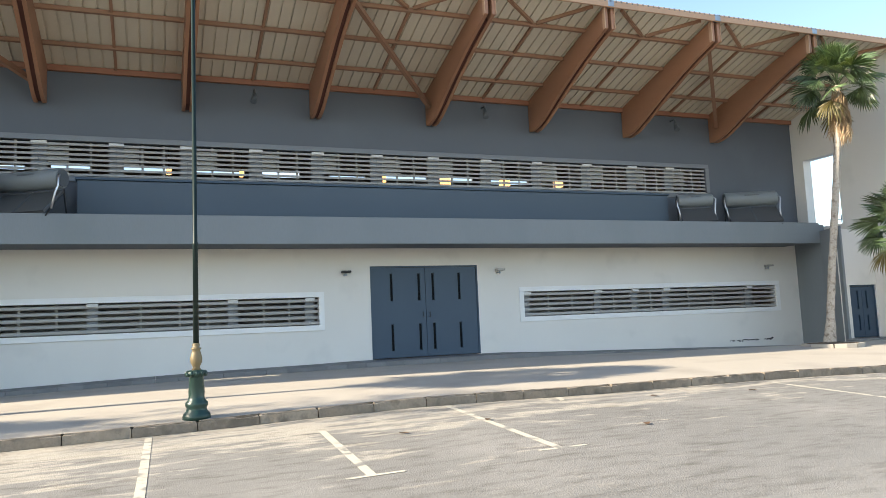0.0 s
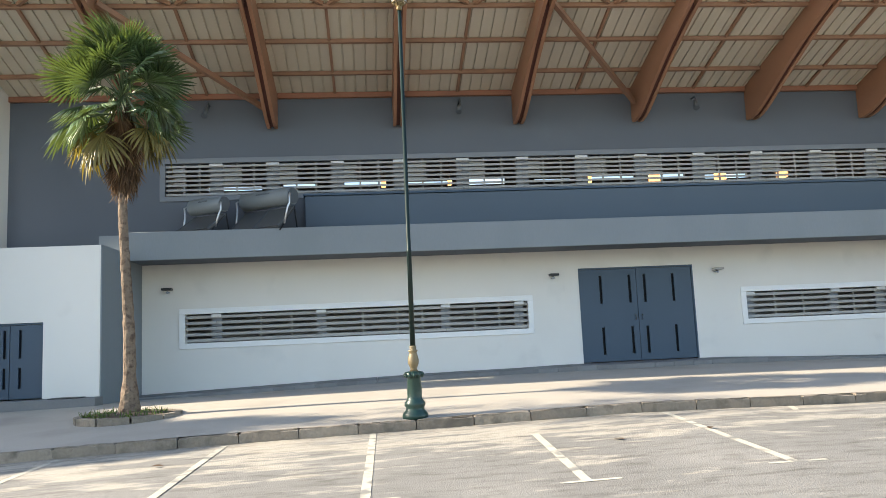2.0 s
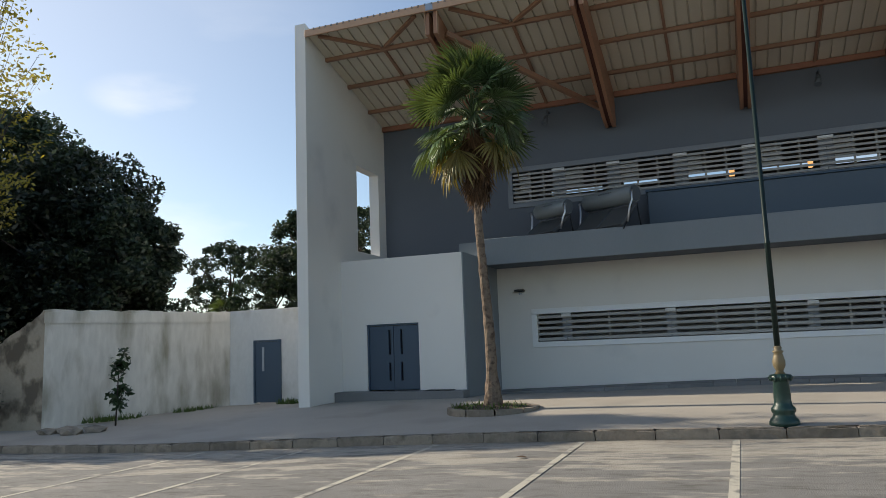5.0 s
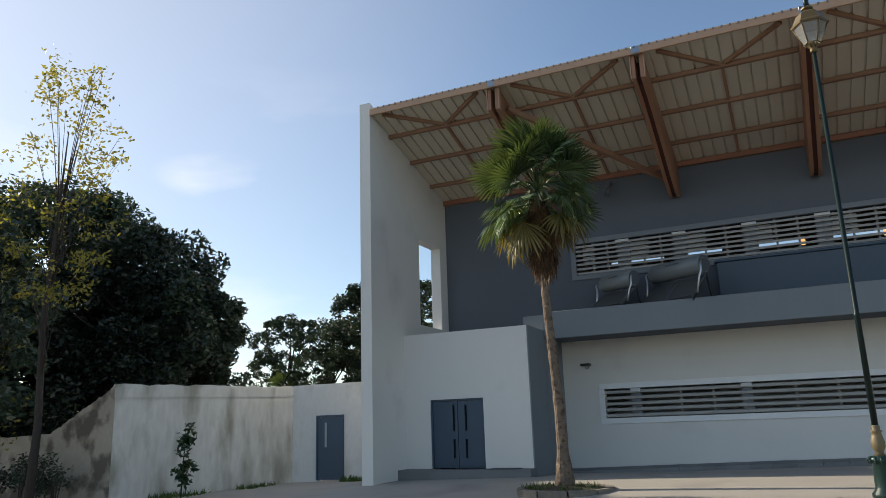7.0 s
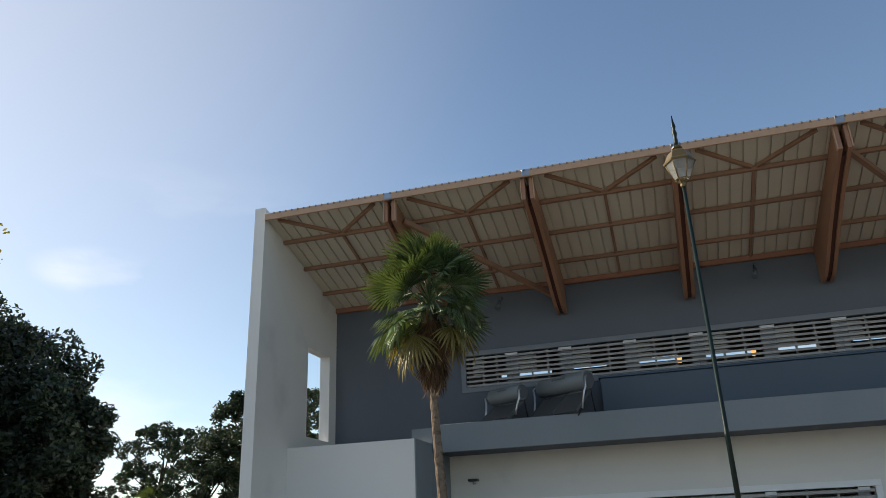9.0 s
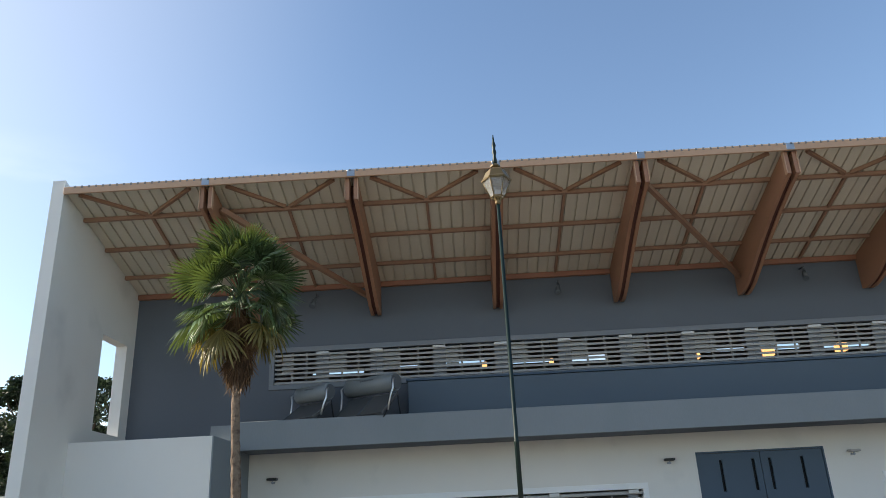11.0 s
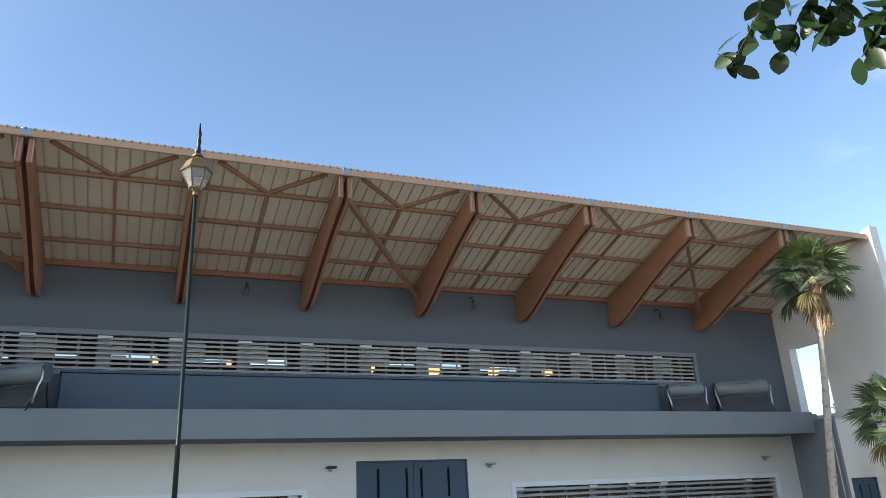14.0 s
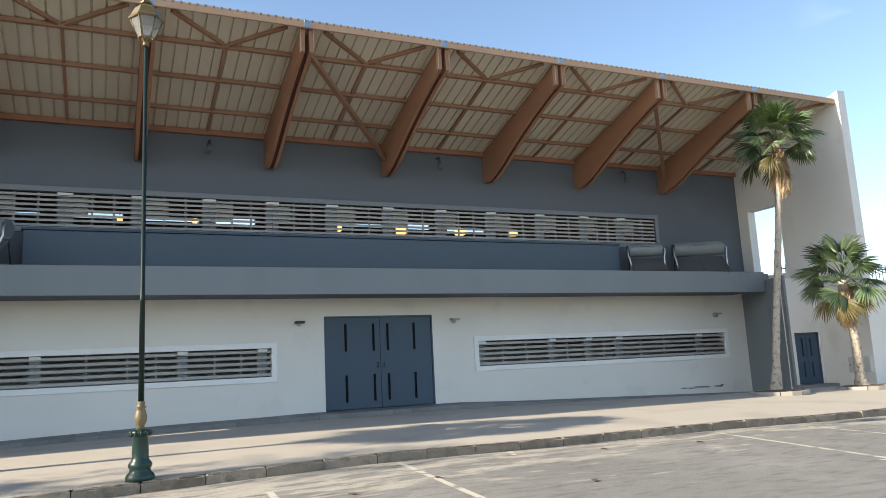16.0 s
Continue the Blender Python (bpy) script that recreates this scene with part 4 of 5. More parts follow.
# ---- street lamp ----
LX, LY = 0.25, 12.95
LZ = pave_z(LX, LY)
lamp = thing("street_lamp", "green and gold cast iron street lamp with a lantern", "street lamp")
bm = bmesh.new()
lathe(bm, [(0.232, LZ - 0.02), (0.232, LZ + 0.0435), (0.215, LZ + 0.087), (0.172, LZ + 0.131), (0.163, LZ + 0.174), (0.189, LZ + 0.217), (0.185, LZ + 0.261), (0.142, LZ + 0.313), (0.129, LZ + 0.365), (0.133, LZ + 0.435), (0.120, LZ + 0.679), (0.129, LZ + 0.696), (0.163, LZ + 0.731), (0.168, LZ + 0.766), (0.138, LZ + 0.8), (0.095, LZ + 0.809)], LX, LY, 16)
part("base", bm, M["green"], lamp, "fluted green cast iron base")
bm = bmesh.new()
for k in range(12):
    a = 2 * math.pi * k / 12
    tube(bm, [(LX + 0.155 * math.cos(a), LY + 0.155 * math.sin(a), LZ + 0.696), (LX + 0.172 * math.cos(a), LY + 0.172 * math.sin(a), LZ + 0.748), (LX + 0.145 * math.cos(a), LY + 0.145 * math.sin(a), LZ + 0.796)], [0.012, 0.026, 0.012], 5)
part("collar", bm, M["green"], lamp)
bm = bmesh.new()
lathe(bm, [(0.084, LZ + 0.805), (0.054, LZ + 0.853), (0.064, LZ + 0.87), (0.095, LZ + 0.94), (0.099, LZ + 1.01), (0.077, LZ + 1.1), (0.064, LZ + 1.14), (0.084, LZ + 1.16), (0.084, LZ + 1.18), (0.054, LZ + 1.19), (0.064, LZ + 1.23), (0.054, LZ + 1.26)], LX, LY, 16)
part("vase", bm, M["gold"], lamp, "gold painted vase moulding")
bm = bmesh.new()
lathe(bm, [(0.048, LZ + 1.26), (0.042, 3.1), (0.047, 3.11), (0.047, 3.15), (0.039, 3.16), (0.034, 7.72)], LX, LY, 14)
part("pole", bm, M["pole"], lamp, "slim dark green pole")
bm = bmesh.new()
lathe(bm, [(0.05, 7.7), (0.06, 7.74), (0.05, 7.78), (0.09, 7.82), (0.1, 7.85)], LX, LY, 12)
for k in range(6):
    a, b = 2 * math.pi * k / 6, 2 * math.pi * (k + 1) / 6
    p0, p1 = (LX + 0.14 * math.cos(a), LY + 0.14 * math.sin(a), 7.86), (LX + 0.28 * math.cos(a), LY + 0.28 * math.sin(a), 8.22)
    q0, q1 = (LX + 0.14 * math.cos(b), LY + 0.14 * math.sin(b), 7.86), (LX + 0.28 * math.cos(b), LY + 0.28 * math.sin(b), 8.22)
    tube(bm, [p0, p1], 0.012, 5)
    tube(bm, [p0, q0], 0.012, 5)
    tube(bm, [p1, q1], 0.016, 5)
    tube(bm, [p0, (LX + 0.05 * math.cos(a), LY + 0.05 * math.sin(a), 7.79)], 0.012, 5)
cage = part("lantern_cage", bm, M["brass"], lamp, "gold painted lantern frame")
for k in range(6):
    a, b = 2 * math.pi * k / 6, 2 * math.pi * (k + 1) / 6
    bm = bmesh.new()
    bm.faces.new([bm.verts.new((LX + r * math.cos(q), LY + r * math.sin(q), z)) for r, q, z in ((0.138, a, 7.865), (0.138, b, 7.865), (0.276, b, 8.215), (0.276, a, 8.215))])
    pane = part("pane", bm, M["glass"], cage)
    pane.visible_shadow = False
bm = bmesh.new()
lathe(bm, [(0.3, 8.2), (0.31, 8.23), (0.27, 8.27), (0.2, 8.42), (0.17, 8.44), (0.13, 8.47), (0.06, 8.48), (0.06, 8.51), (0.1, 8.53), (0.1, 8.56), (0.05, 8.59)], LX, LY, 6)
for f in bm.faces:
    f.smooth = False
part("hood", bm, M["brass"], lamp, "faceted gold lantern hood")
bm = bmesh.new()
lathe(bm, [(0.04, 8.58), (0.045, 8.7), (0.03, 8.78), (0.05, 8.86), (0.028, 8.94), (0.045, 9.02), (0.022, 9.12), (0.01, 9.26)], LX, LY, 8)
part("finial", bm, M["pole"], lamp, "dark leaf-shaped finial")


# ---- solar water heaters on the canopy ----
def heater(cx, ln, z, r, label, split=1, turn=-25):
    x0, x1 = -ln / 2, ln / 2
    t = thing("solar_water_heater", label, "solar heater", "solar heaters on the canopy")
    y = 0.0
    t.matrix_basis = pose(cx, 22.5, 0, 0, 0, turn)
    bm = bmesh.new()
    n = 20
    prof = [(x0 + 0.02, r * 0.9), (x0 + 0.05, r), (x1 - 0.05, r), (x1 - 0.02, r * 0.9)]
    rings = [[bm.verts.new((x, y + q * math.cos(2 * math.pi * k / n), z + q * math.sin(2 * math.pi * k / n))) for k in range(n)] for x, q in prof]
    for a, b in zip(rings, rings[1:]):
        for k in range(n):
            bm.faces.new((a[k], a[(k + 1) % n], b[(k + 1) % n], b[k])).smooth = True
    bm.faces.new(rings[0][::-1])
    bm.faces.new(rings[-1])
    tank = part("tank", bm, M["tank"], t, "grey enamelled storage tank")
    for x in (x0, x1 - 0.03):
        bm = bmesh.new()
        ring = [[bm.verts.new((x + d, y + r * 0.86 * math.cos(2 * math.pi * k / 16), z + r * 0.86 * math.sin(2 * math.pi * k / 16))) for k in range(16)] for d in (0, 0.03)]
        for k in range(16):
            bm.faces.new((ring[0][k], ring[0][(k + 1) % 16], ring[1][(k + 1) % 16], ring[1][k]))
        bm.faces.new(ring[0][::-1])
        bm.faces.new(ring[1])
        part("end_cap", bm, M["tankcap"], tank, "dark tank end cap")
    c = (x0 + x1) / 2
    bm = bmesh.new()
    w = (x1 - x0) * 0.28 / 8
    for k in range(8):
        a = c - 4 * w + k * w
        for dz in (0.0,):
            vs = [bm.verts.new((q, y - r * math.cos(h) - 0.004, z + r * math.sin(h))) for q, h in ((a + w * 0.15, 0.35), (a + w * 0.8, 0.35), (a + w * 0.8, 0.55), (a + w * 0.15, 0.55))]
            bm.faces.new(vs)
    part("maker_mark", bm, M["marks"], tank, "row of small dark bars")
    p0, p1 = Vector((0, y + 0.1, z - r - 0.1)), Vector((0, -0.66, 4.98))
    wx = (x1 - x0 - 0.06) / split
    for k in range(split):
        a, b = x0 + 0.03 + k * wx + 0.015, x0 + 0.03 + (k + 1) * wx - 0.015
        bm = bmesh.new()
        d = (p1 - p0).normalized()
        up = Vector((0, -d.z, d.y)).normalized() * 0.07
        if up.z < 0:
            up = -up
        vs = [bm.verts.new((x, *(p + s * up).yz)) for s in (0, 1) for x, p in ((a, p0), (b, p0), (b, p1), (a, p1))]
        for f in ((0, 3, 2, 1), (4, 5, 6, 7), (0, 1, 5, 4), (1, 2, 6, 5), (2, 3, 7, 6), (3, 0, 4, 7)):
            bm.faces.new([vs[i] for i in f])
        col = part("collector", bm, M["collector"], t, "dark glazed flat collector")
        bm = bmesh.new()
        for x in (a, b):
            beam(bm, (x, *(p0 + up).yz), (x, *(p1 + up).yz), 0.025, 0.03)
        beam(bm, (a, *(p0 + up).yz), (b, *(p0 + up).yz), 0.03, 0.04)
        part("collector_frame", bm, M["tankcap"], col)
    for x in (x0 + 0.06, x1 - 0.06):
        bm = bmesh.new()
        tube(bm, [(x, y + 0.25, 4.9), (x, y + 0.1, z - r - 0.02)], 0.025, 6)
        tube(bm, [(x, y + 0.1, z - r - 0.02), (x, y - 0.6, 4.9)], 0.02, 6)
        part("support_leg", bm, M["dark"], t)
        bm = bmesh.new()
        o = -0.05 if x < c else 0.05
        tube(bm, [(x + o, y - r * 0.5, z + r * 0.3), (x + o * 2.4, y - r * 0.95, z - r * 0.1), (x + o * 2.0, y - r * 0.9, z - r * 0.9), (x + o * 1.2, y - r * 1.1, z - r * 1.5), (x + o * 0.6, y - r * 1.5, 5.12)], 0.032, 7)
        part("insulated_pipe", bm, M["silver"], t, "silver wrapped pipe")
    return t


heater(-5.38, 1.36, 5.86, 0.25, "small solar water heater with grey tank on the canopy", 1, -32)
heater(-3.57, 1.95, 6.02, 0.28, "large solar water heater with grey tank on the canopy", 2, -32)
heater(19.1, 1.35, 5.93, 0.25, "small solar water heater with grey tank on the canopy")
heater(21.85, 2.05, 6.04, 0.29, "large solar water heater with grey tank on the canopy", 2)


# ---- small fixtures ----
def floodlight(x, z, y, label, m, head_label):
    t = thing("floodlight", label, "floodlight", "floodlights on the lower wall")
    part("bracket", boxed(x - 0.05, x + 0.05, y - 0.12, y - 0.002, z - 0.12, z - 0.08), M["steel"], t)
    bm = boxed(x - 0.15, x + 0.15, y - 0.3, y - 0.05, z - 0.04, z + 0.03, bevel=0.012)
    part("head", bm, m, t, head_label)
    part("yoke", boxed(x - 0.015, x + 0.015, y - 0.16, y - 0.12, z - 0.14, z - 0.041), M["steel"], t)


for x in (-6.8, 5.42):
    floodlight(x, 3.42, WALL_Y, "small dark floodlight fixed to the white wall", M["dark"], "dark flat lamp head")
for x in (10.98, 23.26):
    floodlight(x, 3.42, WALL_Y, "small pale grey floodlight fixed to the white wall", M["slat"], "pale grey lamp head")


def hook_light(x):
    t = thing("eaves_light", "grey swivel spotlight hanging under the eaves", "spotlight", "spotlights under the eaves")
    bm = bmesh.new()
    tube(bm, [(x, WALL_Y - 0.02, 9.3), (x, WALL_Y - 0.3, 9.3), (x, WALL_Y - 0.34, 9.1)], 0.03, 7)
    part("arm", bm, M["tankcap"], t)
    bm = bmesh.new()
    tube(bm, [(x - 0.02, WALL_Y - 0.34, 9.12), (x - 0.08, WALL_Y - 0.5, 8.82)], [0.06, 0.1], 10)
    part("head", bm, M["tankcap"], t)


for x in (-5.5, 2.6, 10.65, 18.95):
    hook_light(x)

for x, w, h in ((0.12, 0.1, 0.12), (2.9, 0.08, 0.12), (8.93, 0.06, 0.16), (11.8, 0.21, 0.18), (14.76, 0.22, 0.16), (17.6, 0.2, 0.14)):
    t = thing("hall_lamp", "warm glowing lamp hanging inside the hall", "lamp", "lamps inside the hall")
    part("diffuser", boxed(x - w, x + w, 30.0, 30.3, 8.15 - 2 * h, 8.15, bevel=0.02), M["glow"], t)
    bm = bmesh.new()
    tube(bm, [(x, 30.15, 8.15), (x, 30.15, 11.05)], 0.015, 5)
    part("hanger", bm, M["dark"], t)

# flaking paint at the foot of the wall
for x, w in ((21.9, 0.7), (23.1, 0.25), (21.2, 0.12)):
    bm = bmesh.new()
    rng = random.Random(int(x * 10))
    for k in range(int(w * 40)):
        a, z = x + rng.uniform(-w, w), 0.42 + rng.gauss(0, 0.022)
        d = rng.uniform(0.02, 0.06)
        bm.faces.new([bm.verts.new((a + d * math.cos(q) * rng.uniform(0.7, 1.6), WALL_Y - 0.004 - 0.0004 * (k % 9), z + 0.45 * d * math.sin(q))) for q in (0, 1.2, 2.4, 3.6, 4.9)])
    setting("flaked_paint", bm, M["dark"], "dark patches of flaked paint on the wall", "stain")

# electricity boxes and railing beyond the eastern fin
for y in (17.92, 18.38):
    t = thing("meter_box", "pale grey electricity box fixed to the white fin wall", "meter box", "electricity boxes")
    part("cabinet", boxed(X_R - 0.17, X_R - 0.002, y, y + 0.42, 0.8, 1.37, bevel=0.012), M["box"], t)
    part("door", boxed(X_R - 0.182, X_R - 0.171, y + 0.03, y + 0.39, 0.84, 1.33), M["box"], t)
    part("latch", boxed(X_R - 0.195, X_R - 0.183, y + 0.33, y + 0.36, 1.05, 1.12), M["dark"], t)
bm = bmesh.new()
pierced(bm, X_R + 0.43, 60, -0.3, 4.17, 17.9, 22.3, [])
setting("annex_wall", bm, M["white"], "plain white wall of the neighbouring annex", "wall")
rail = thing("railing", "blue painted metal railing on the annex wall", "railing")
part("top_rail", boxed(X_R + 0.5, 59.9, 22.13, 22.17, 5.2, 5.24), M["door"], rail)
part("bottom_rail", boxed(X_R + 0.5, 59.9, 22.13, 22.17, 4.35, 4.39), M["door"], rail)
bar_me = mesh("bar", boxed(-0.012, 0.012, -0.012, 0.012, 4.2, 5.42), M["door"])
for k in range(140):
    piece("bar", bar_me, rail, pose(X_R + 0.6 + k * 0.24, 22.15, 0))

# ---- trees ----
def leaf_cloud(bm, centre, radius, n, size, rng, flat=0.85):
    """Small leaf blades scattered through a lumpy clump; into a bmesh, or a list of corner points."""
    g = np.random.RandomState(rng.randrange(1 << 30))
    d = g.normal(size=(n, 3))
    d /= np.linalg.norm(d, axis=1)[:, None]
    p = np.array(centre) + d * (radius * g.rand(n, 1) ** 0.4) * np.array((1, 1, flat))
    a = g.normal(size=(n, 3)) * (1, 1, 0.7)
    a /= np.linalg.norm(a, axis=1)[:, None]
    b = np.cross(a, g.normal(size=(n, 3)))
    b /= np.linalg.norm(b, axis=1)[:, None]
    s = size * g.uniform(0.6, 1.3, (n, 1))
    quads = np.stack([p - a * s, p + b * s * 0.45, p + a * s, p - b * s * 0.45], 1)
    if isinstance(bm, list):
        bm.append(quads.reshape(-1, 3))
        return
    for q in quads:
        bm.faces.new([bm.verts.new(v) for v in q])


def tree(x, y, ground, height, spread, clumps, leaves, size, m, label, seed, crown_from=0.3, trunk_r=0.3, lean=0.0, clump_r=None, shape=None, limb=0.3):
    rng = random.Random(seed)
    t = thing("tree", label, "tree")
    bm = bmesh.new()
    top = Vector((x + lean, y, ground + height * 0.8))
    base = Vector((x, y, ground - 0.3))
    mids = [base.lerp(top, f) + Vector((rng.uniform(-0.2, 0.2), rng.uniform(-0.2, 0.2), 0)) * (1 if 0 < f < 1 else 0) for f in (0, 0.25, 0.5, 0.75, 1)]
    tube(bm, mids, [trunk_r * q for q in (1.2, 0.9, 0.7, 0.4, 0.12)], 9)
    cr = []
    for k in range(clumps):
        f = rng.random()
        z = crown_from + (1 - crown_from) * f
        wide = spread * (shape(f) if shape else math.sqrt(max(0.05, 1 - (2 * f - 0.85) ** 2 / 1.5)))
        a = rng.uniform(0, 6.283)
        q = wide * math.sqrt(rng.uniform(0.15, 1))
        c = Vector((x + lean * z + q * math.cos(a), y + q * math.sin(a), ground + height * z * 0.96))
        r = (clump_r or spread * 0.24) * rng.uniform(0.6, 1.25)
        leaf_cloud(cr, c, r, leaves, size, rng)
        if k % 5 == 0:
            s = base.lerp(top, max(0.2, min(0.95, z * 0.8)))
            mid = s.lerp(c, 0.5) + Vector((0, 0, 0.3))
            tube(bm, [s, mid, c], [trunk_r * limb, trunk_r * limb * 0.6, 0.02 if limb > 0.2 else 0.006], 5)
    part("trunk", bm, M["bark"], t, "dark branching trunk")
    me = bpy.data.meshes.new("crown")
    pts = np.concatenate(cr)
    me.from_pydata(pts.tolist(), [], np.arange(len(pts)).reshape(-1, 4).tolist())
    me.materials.append(m)
    ob = new("crown", me)
    ob.parent = t
    return t


DARK = "large dark evergreen tree behind the boundary wall"
tree(-37.5, 28, -0.8, 16.8, 6.0, 150, 420, 0.17, M["leaf_dark"], DARK, 1, 0.12, 0.5)
tree(-30.3, 27, -0.5, 12.5, 4.8, 130, 420, 0.16, M["leaf_dark"], DARK, 2, 0.1, 0.45)
tree(-26.9, 26.5, -0.3, 9.7, 3.0, 100, 380, 0.14, M["leaf_dark"], "dark bushy evergreen tree behind the wall", 3, 0.1, 0.3)
tree(-34.0, 20.5, -0.8, 13.5, 5.0, 110, 400, 0.16, M["leaf_dark"], DARK, 4, 0.12, 0.45)
tree(-46.0, 24, -1.0, 17.0, 6.5, 100, 380, 0.2, M["leaf_dark"], DARK, 14, 0.12, 0.5)
tree(-25.2, 41, -0.2, 11.4, 3.4, 230, 150, 0.13, M["leaf_cypress"], "dark green cypress tree behind the wall", 5, 0.1, 0.3, clump_r=0.55)
tree(-29.0, 42, -0.2, 9.6, 3.4, 110, 130, 0.12, M["leaf_cypress"], "loose dark conifer with gaps behind the wall", 6, 0.2, 0.2, clump_r=0.5)
tree(-33.0, 43, -0.2, 10.2, 3.4, 110, 130, 0.12, M["leaf_cypress"], "loose dark conifer with gaps behind the wall", 7, 0.2, 0.2, clump_r=0.5)
tree(-19.3, 36, 0.0, 10.0, 1.2, 90, 150, 0.11, M["leaf_cypress"], "slim dark conifer behind the hall end", 8, 0.1, 0.2, clump_r=0.38)
POPLAR = "thin poplar with sparse yellowing leaves"
tree(-20.2, 14.0, -0.6, 14.2, 1.6, 150, 16, 0.08, M["leaf_yellow"], POPLAR, 9, 0.45, 0.12, 0.3, limb=0.16, clump_r=0.42, shape=lambda f: 0.35 + 0.8 * math.sin(min(1.0, f + 0.1) * 2.9))
tree(-23.4, 14.3, -0.7, 11.5, 1.7, 60, 10, 0.085, M["leaf_yellow"], POPLAR, 10, 0.2, 0.1, 0.2, limb=0.16, clump_r=0.5)
tree(-23.5, 13.6, -0.7, 10.5, 2.0, 60, 60, 0.13, M["leaf_dark"], "leafy street tree on the pavement", 11, 0.3, 0.2)
tree(-27.0, 16.6, -0.8, 10.0, 2.6, 60, 110, 0.16, M["leaf_dark"], "leafy street tree on the pavement", 12, 0.3, 0.2)
tree(-31.0, 17.6, -0.8, 12.5, 3.2, 60, 140, 0.18, M["leaf_dark"], "leafy street tree on the pavement", 15, 0.3, 0.25)

# two dense trees out of view, added to cast shade on the western pavement
tree(-38.5, 17.5, -0.9, 17.5, 4.6, 110, 380, 0.18, M["leaf_dark"], DARK, 16, 0.15, 0.45)
tree(-33.5, 15.2, -0.9, 17.2, 3.0, 90, 320, 0.17, M["leaf_dark"], "dense dark tree out of view, added to shade the pavement", 17, 0.2, 0.3)

# dark shrubs growing along the raw wall end
for k, (x, y, h) in enumerate(((-20.1, 14.75, 1.5), (-20.9, 14.7, 1.1), (-21.8, 14.9, 1.6), (-23.0, 15.0, 1.3))):
    rng = random.Random(90 + k)
    shrub = thing("shrub", "dark leafy shrub at the foot of the raw wall", "shrub", "shrubs along the raw wall")
    gz = pave_z(x, y)
    stems, leaves = bmesh.new(), bmesh.new()
    for q in range(7):
        tip = Vector((x + rng.uniform(-0.55, 0.55), y + rng.uniform(-0.25, 0.25), gz + h * rng.uniform(0.55, 1.0)))
        tube(stems, [(x, y, gz - 0.1), (x + 0.4 * (tip.x - x), y, gz + h * 0.4), tip], [0.02, 0.014, 0.004], 5)
        leaf_cloud(leaves, tip - Vector((0, 0, 0.12)), 0.3, 60, 0.06, rng)
    part("stems", stems, M["bark"], shrub)
    part("foliage", leaves, M["leaf_dark"], shrub)

# sapling in front of the old wall
sap = thing("sapling", "young leafy sapling in front of the old wall", "sapling")
bm = bmesh.new()
gz = pave_z(-16.2, 15.6) + 0.0
tube(bm, [(-16.25, 15.6, gz - 0.1), (-16.2, 15.6, gz + 0.9), (-16.15, 15.58, gz + 1.9)], [0.025, 0.018, 0.006], 6)
part("stem", bm, M["bark"], sap)
bm = bmesh.new()
rng = random.Random(77)
for k in range(26):
    f = rng.uniform(0.25, 1.0)
    leaf_cloud(bm, Vector((-16.2 + rng.uniform(-0.22, 0.22) * (1.2 - 0.6 * f), 15.6 + rng.uniform(-0.2, 0.2), gz + 2.0 * f)), 0.17, 12, 0.1, rng)
part("foliage", bm, M["leaf_ficus"], sap)

# rubble by the kerb under the sapling
for k, (x, y) in enumerate(((-16.9, 14.6), (-16.4, 14.3), (-17.4, 14.4), (-15.9, 14.6))):
    rng = random.Random(k)
    bm = bmesh.new()
    bmesh.ops.create_icosphere(bm, subdivisions=1, radius=0.28)
    for v in bm.verts:
        v.co = Vector((v.co.x * 1.3, v.co.y, v.co.z * 0.45)) * rng.uniform(0.75, 1.2)
    ob = tagged(new("rubble_stone", mesh("rubble_stone", bm, M["kerb"])), "broken concrete lump lying on the pavement", "stone", "rubble by the kerb")
    ob.location = (x, y, pave_z(x, y) + 0.06)


# ---- ficus over the camera ----
def ficus_leaf(bm, p, way, side, ln, w):
    """A broad glossy leaf, folded a little along its midrib."""
    up = way.cross(side).normalized()
    st = [(0.0, 0.05), (0.12, 0.48), (0.3, 0.84), (0.52, 1.0), (0.74, 0.86), (0.9, 0.52), (1.0, 0.05)]
    rows = []
    for f, q in st:
        c = p + way * ln * f - up * 0.06 * ln * f * f
        rows.append([bm.verts.new(c - side * w * q + up * w * q * 0.25), bm.verts.new(c), bm.verts.new(c + side * w * q + up * w * q * 0.25)])
    for a, b in zip(rows, rows[1:]):
        for k in (0, 1):
            bm.faces.new((a[k], a[k + 1], b[k + 1], b[k])).smooth = True


fic = thing("ficus_tree", "broad-leaved ficus tree reaching over the car park", "tree")
rng = random.Random(5)
bm = bmesh.new()
tube(bm, [(8.5, -3.5, -0.3), (8.4, -3.4, 1.6), (8.0, -3.0, 3.4), (7.2, -2.2, 5.0)], [0.3, 0.24, 0.2, 0.14], 10)
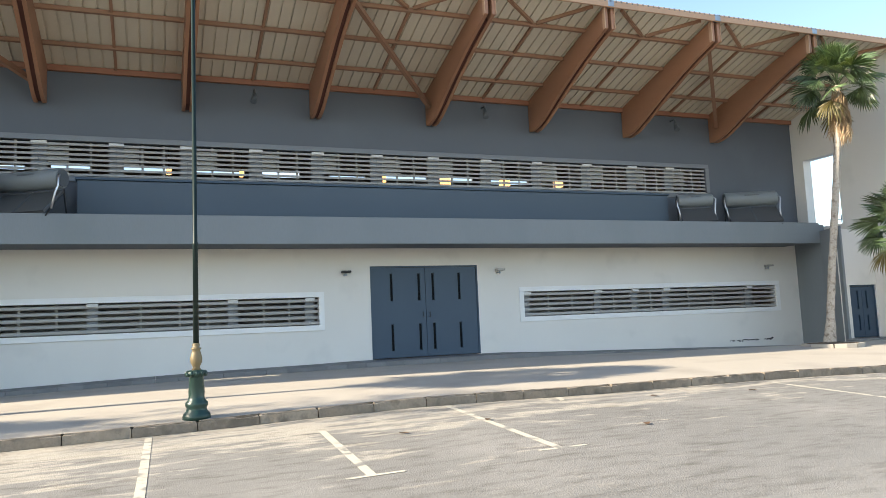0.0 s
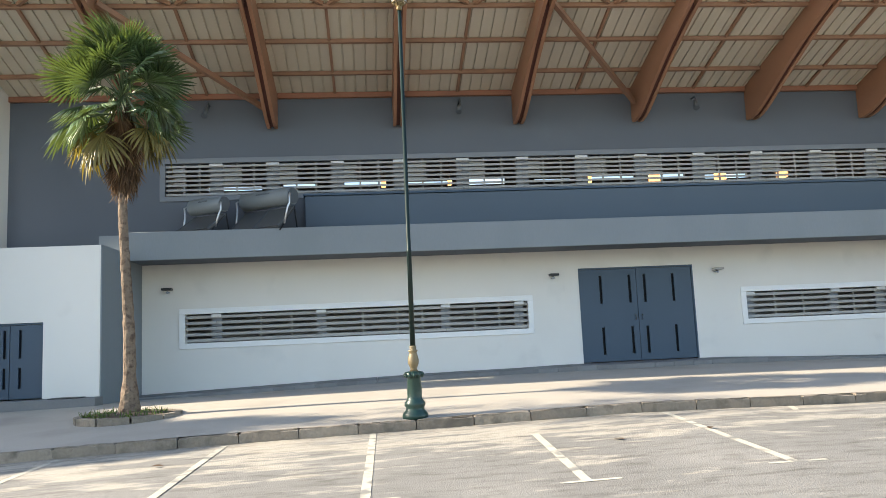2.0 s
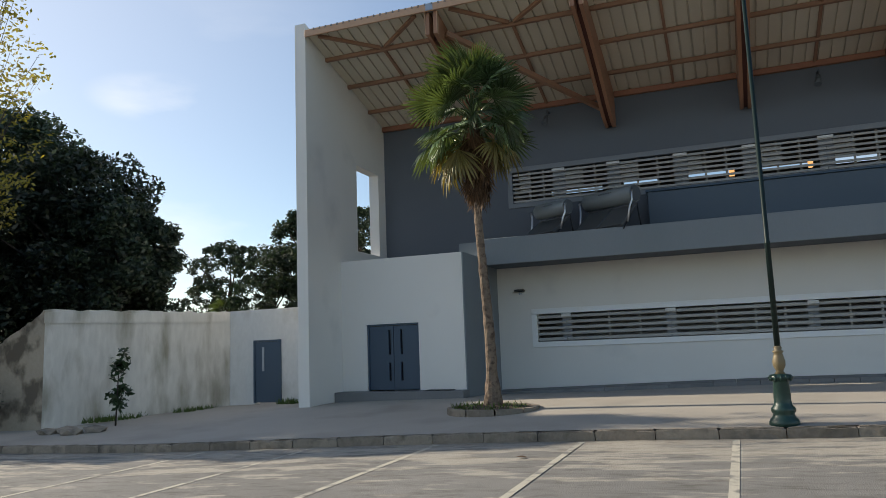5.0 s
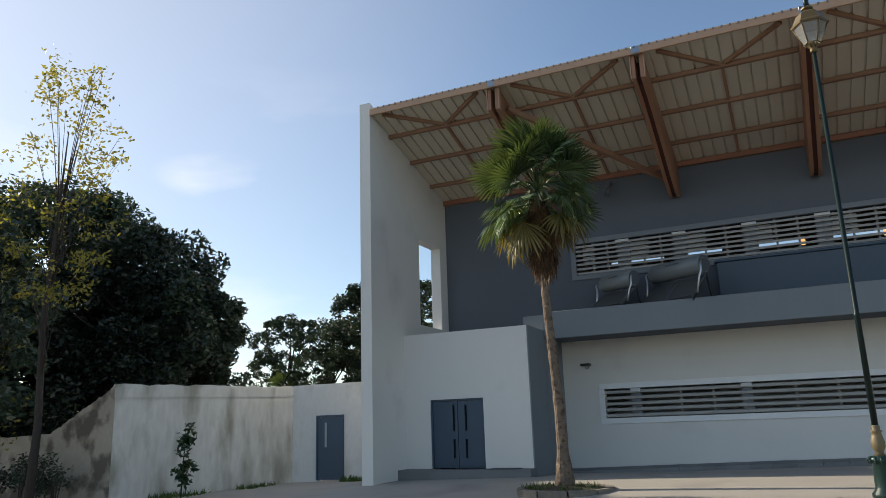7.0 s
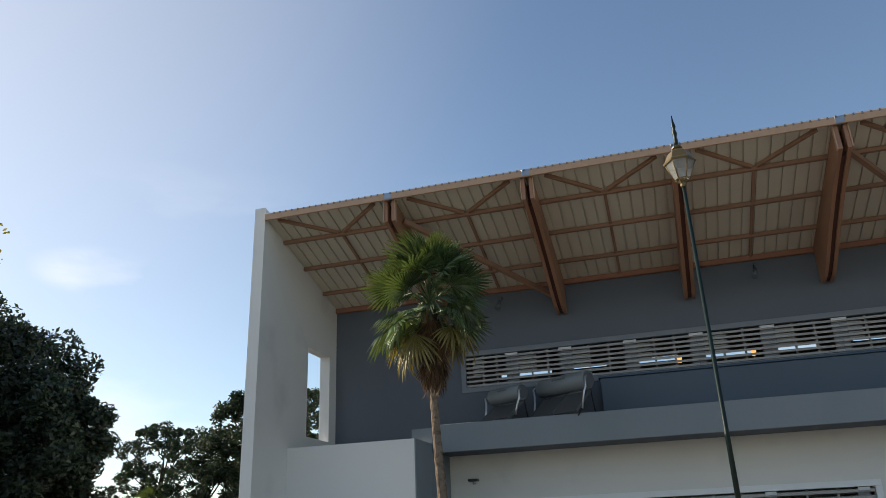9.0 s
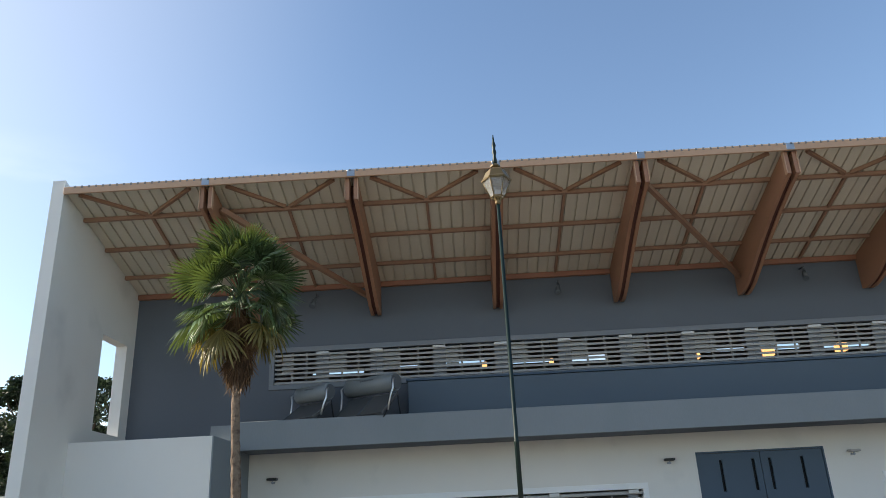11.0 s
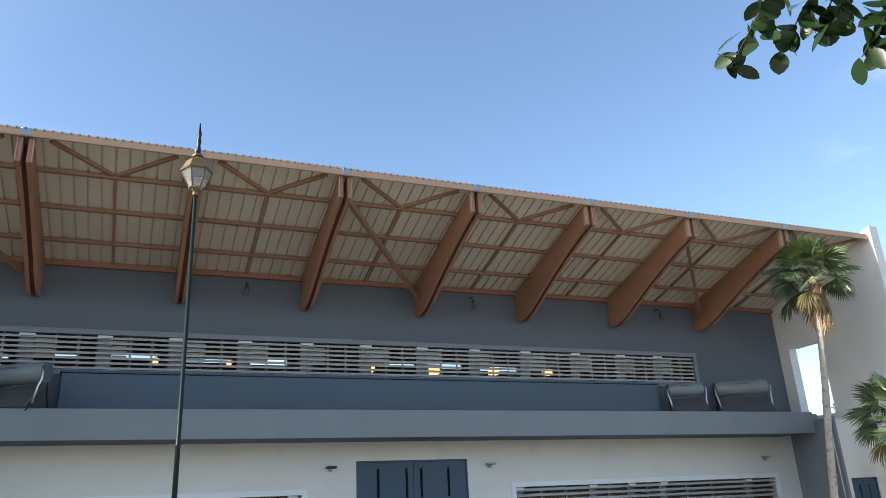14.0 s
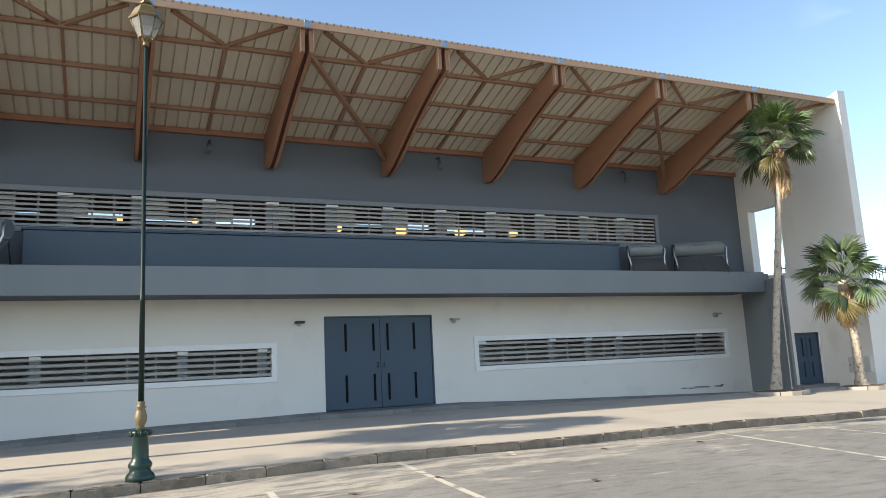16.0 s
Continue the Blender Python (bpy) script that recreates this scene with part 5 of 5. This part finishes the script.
TWIGS = [((2.94, 0.79, 4.76), (2.38, 1.62, 4.23), (2.28, 1.88, 3.92)), ((3.07, 0.78, 4.8), (2.61, 1.49, 4.29), (2.52, 1.75, 3.99)), ((3.2, 0.77, 4.84), (2.77, 1.4, 4.38), (2.69, 1.66, 4.08)), ((2.94, 0.79, 4.76), (2.8, 1.25, 4.06), (2.73, 1.48, 3.82)), ((3.07, 0.78, 4.8), (2.9, 1.23, 4.1), (2.83, 1.48, 3.81)), ((3.2, 0.77, 4.84), (2.55, 1.55, 4.52), (2.46, 1.82, 4.22)), ((2.94, 0.79, 4.76), (2.86, 1.08, 4.05), (2.8, 1.31, 3.77)), ((3.07, 0.78, 4.8), (2.72, 1.28, 4.31), (2.65, 1.53, 4.03)), ((-2.2, 0.3, 5.6), (-2.76, 0.72, 3.85), (-2.83, 0.64, 3.28))]
tube(bm, [(7.2, -2.2, 5.0), (3.0, -1.6, 5.9), (-0.5, -0.6, 6.1), (-3.0, 0.6, 6.1)], [0.12, 0.1, 0.07, 0.03], 7)
for a, b, c in TWIGS:
    tube(bm, [(7.2, -2.2, 5.0) if a[0] > 0 else (-0.5, -0.6, 6.1), a], [0.07, 0.03], 6)
    tube(bm, [a, b, c], [0.018, 0.007, 0.003], 5)
part("trunk", bm, M["bark"], fic)
bm = bmesh.new()
for a, b, c in TWIGS:
    a, b, c = Vector(a), Vector(b), Vector(c)
    n = 26 if a.x > 0 else 40
    for k in range(n):
        f = k / (n - 1)
        p = b.lerp(c, (f - 0.3) / 0.7) if f > 0.3 else a.lerp(b, 0.75 + 0.25 * f / 0.3)
        out = Vector((rng.gauss(0, 1), rng.gauss(0, 0.8), rng.gauss(-0.7, 0.5))).normalized()
        side = out.cross(Vector((rng.gauss(0, 1), rng.gauss(0, 1), rng.gauss(0, 1)))).normalized()
        ficus_leaf(bm, p + Vector((rng.gauss(0, 0.03), rng.gauss(0, 0.03), 0)), out, side, rng.uniform(0.12, 0.165) if a.x > 0 else rng.uniform(0.1, 0.145), rng.uniform(0.036, 0.05))
for k in range(2600):
    d = Vector((rng.gauss(0, 1), rng.gauss(0, 1), rng.gauss(0, 0.6))).normalized() * rng.random() ** 0.4
    p = Vector((7.6 + 3.2 * d.x, -2.6 + 2.8 * d.y, 6.6 + 1.6 * d.z))
    out = Vector((rng.gauss(0, 1), rng.gauss(0, 1), rng.gauss(-0.5, 0.5))).normalized()
    side = out.cross(Vector((rng.gauss(0, 1), rng.gauss(0, 1), 0.3))).normalized()
    ficus_leaf(bm, p, out, side, rng.uniform(0.11, 0.16), rng.uniform(0.035, 0.05))
# unseen clump of leaves overhead, added to keep the sun off the hanging twigs
for k in range(900):
    d = Vector((rng.gauss(0, 1), rng.gauss(0, 1), rng.gauss(0, 1))).normalized() * rng.random() ** 0.35
    p = Vector((-3.0 + 1.4 * d.x, 0.7 + 1.1 * d.y, 6.0 + 0.9 * d.z))
    out = Vector((rng.gauss(0, 1), rng.gauss(0, 1), rng.gauss(-0.5, 0.5))).normalized()
    side = out.cross(Vector((rng.gauss(0, 1), rng.gauss(0, 1), 0.3))).normalized()
    ficus_leaf(bm, p, out, side, rng.uniform(0.11, 0.16), rng.uniform(0.035, 0.05))
part("crown", bm, M["leaf_ficus"], fic)

# a dark mat on the step and a few dry leaves on the asphalt
mat_ob = tagged(new("rubber_mat", mesh("rubber_mat", boxed(-8.75, -7.95, 19.5, 19.9, 0.433, 0.455, bevel=0.006), M["dark"])), "dark rubber mat lying on the entrance step", "mat")
for k, (x, y) in enumerate(((8.3, 11.4), (2.9, 9.6), (4.4, 10.2), (-3.6, 10.6), (10.4, 10.9), (6.0, 8.4))):
    rng = random.Random(k + 30)
    bm = bmesh.new()
    ficus_leaf(bm, Vector((x, y, road_z(x) + 0.02)), Vector((math.cos(k * 2.1), math.sin(k * 2.1), 0.02)), Vector((-math.sin(k * 2.1), math.cos(k * 2.1), 0.1)).normalized(), 0.17, 0.05)
    tagged(new("fallen_leaf", mesh("fallen_leaf", bm, M["frond_dead"])), "dry brown leaf lying on the asphalt", "leaf", "dry leaves on the asphalt")
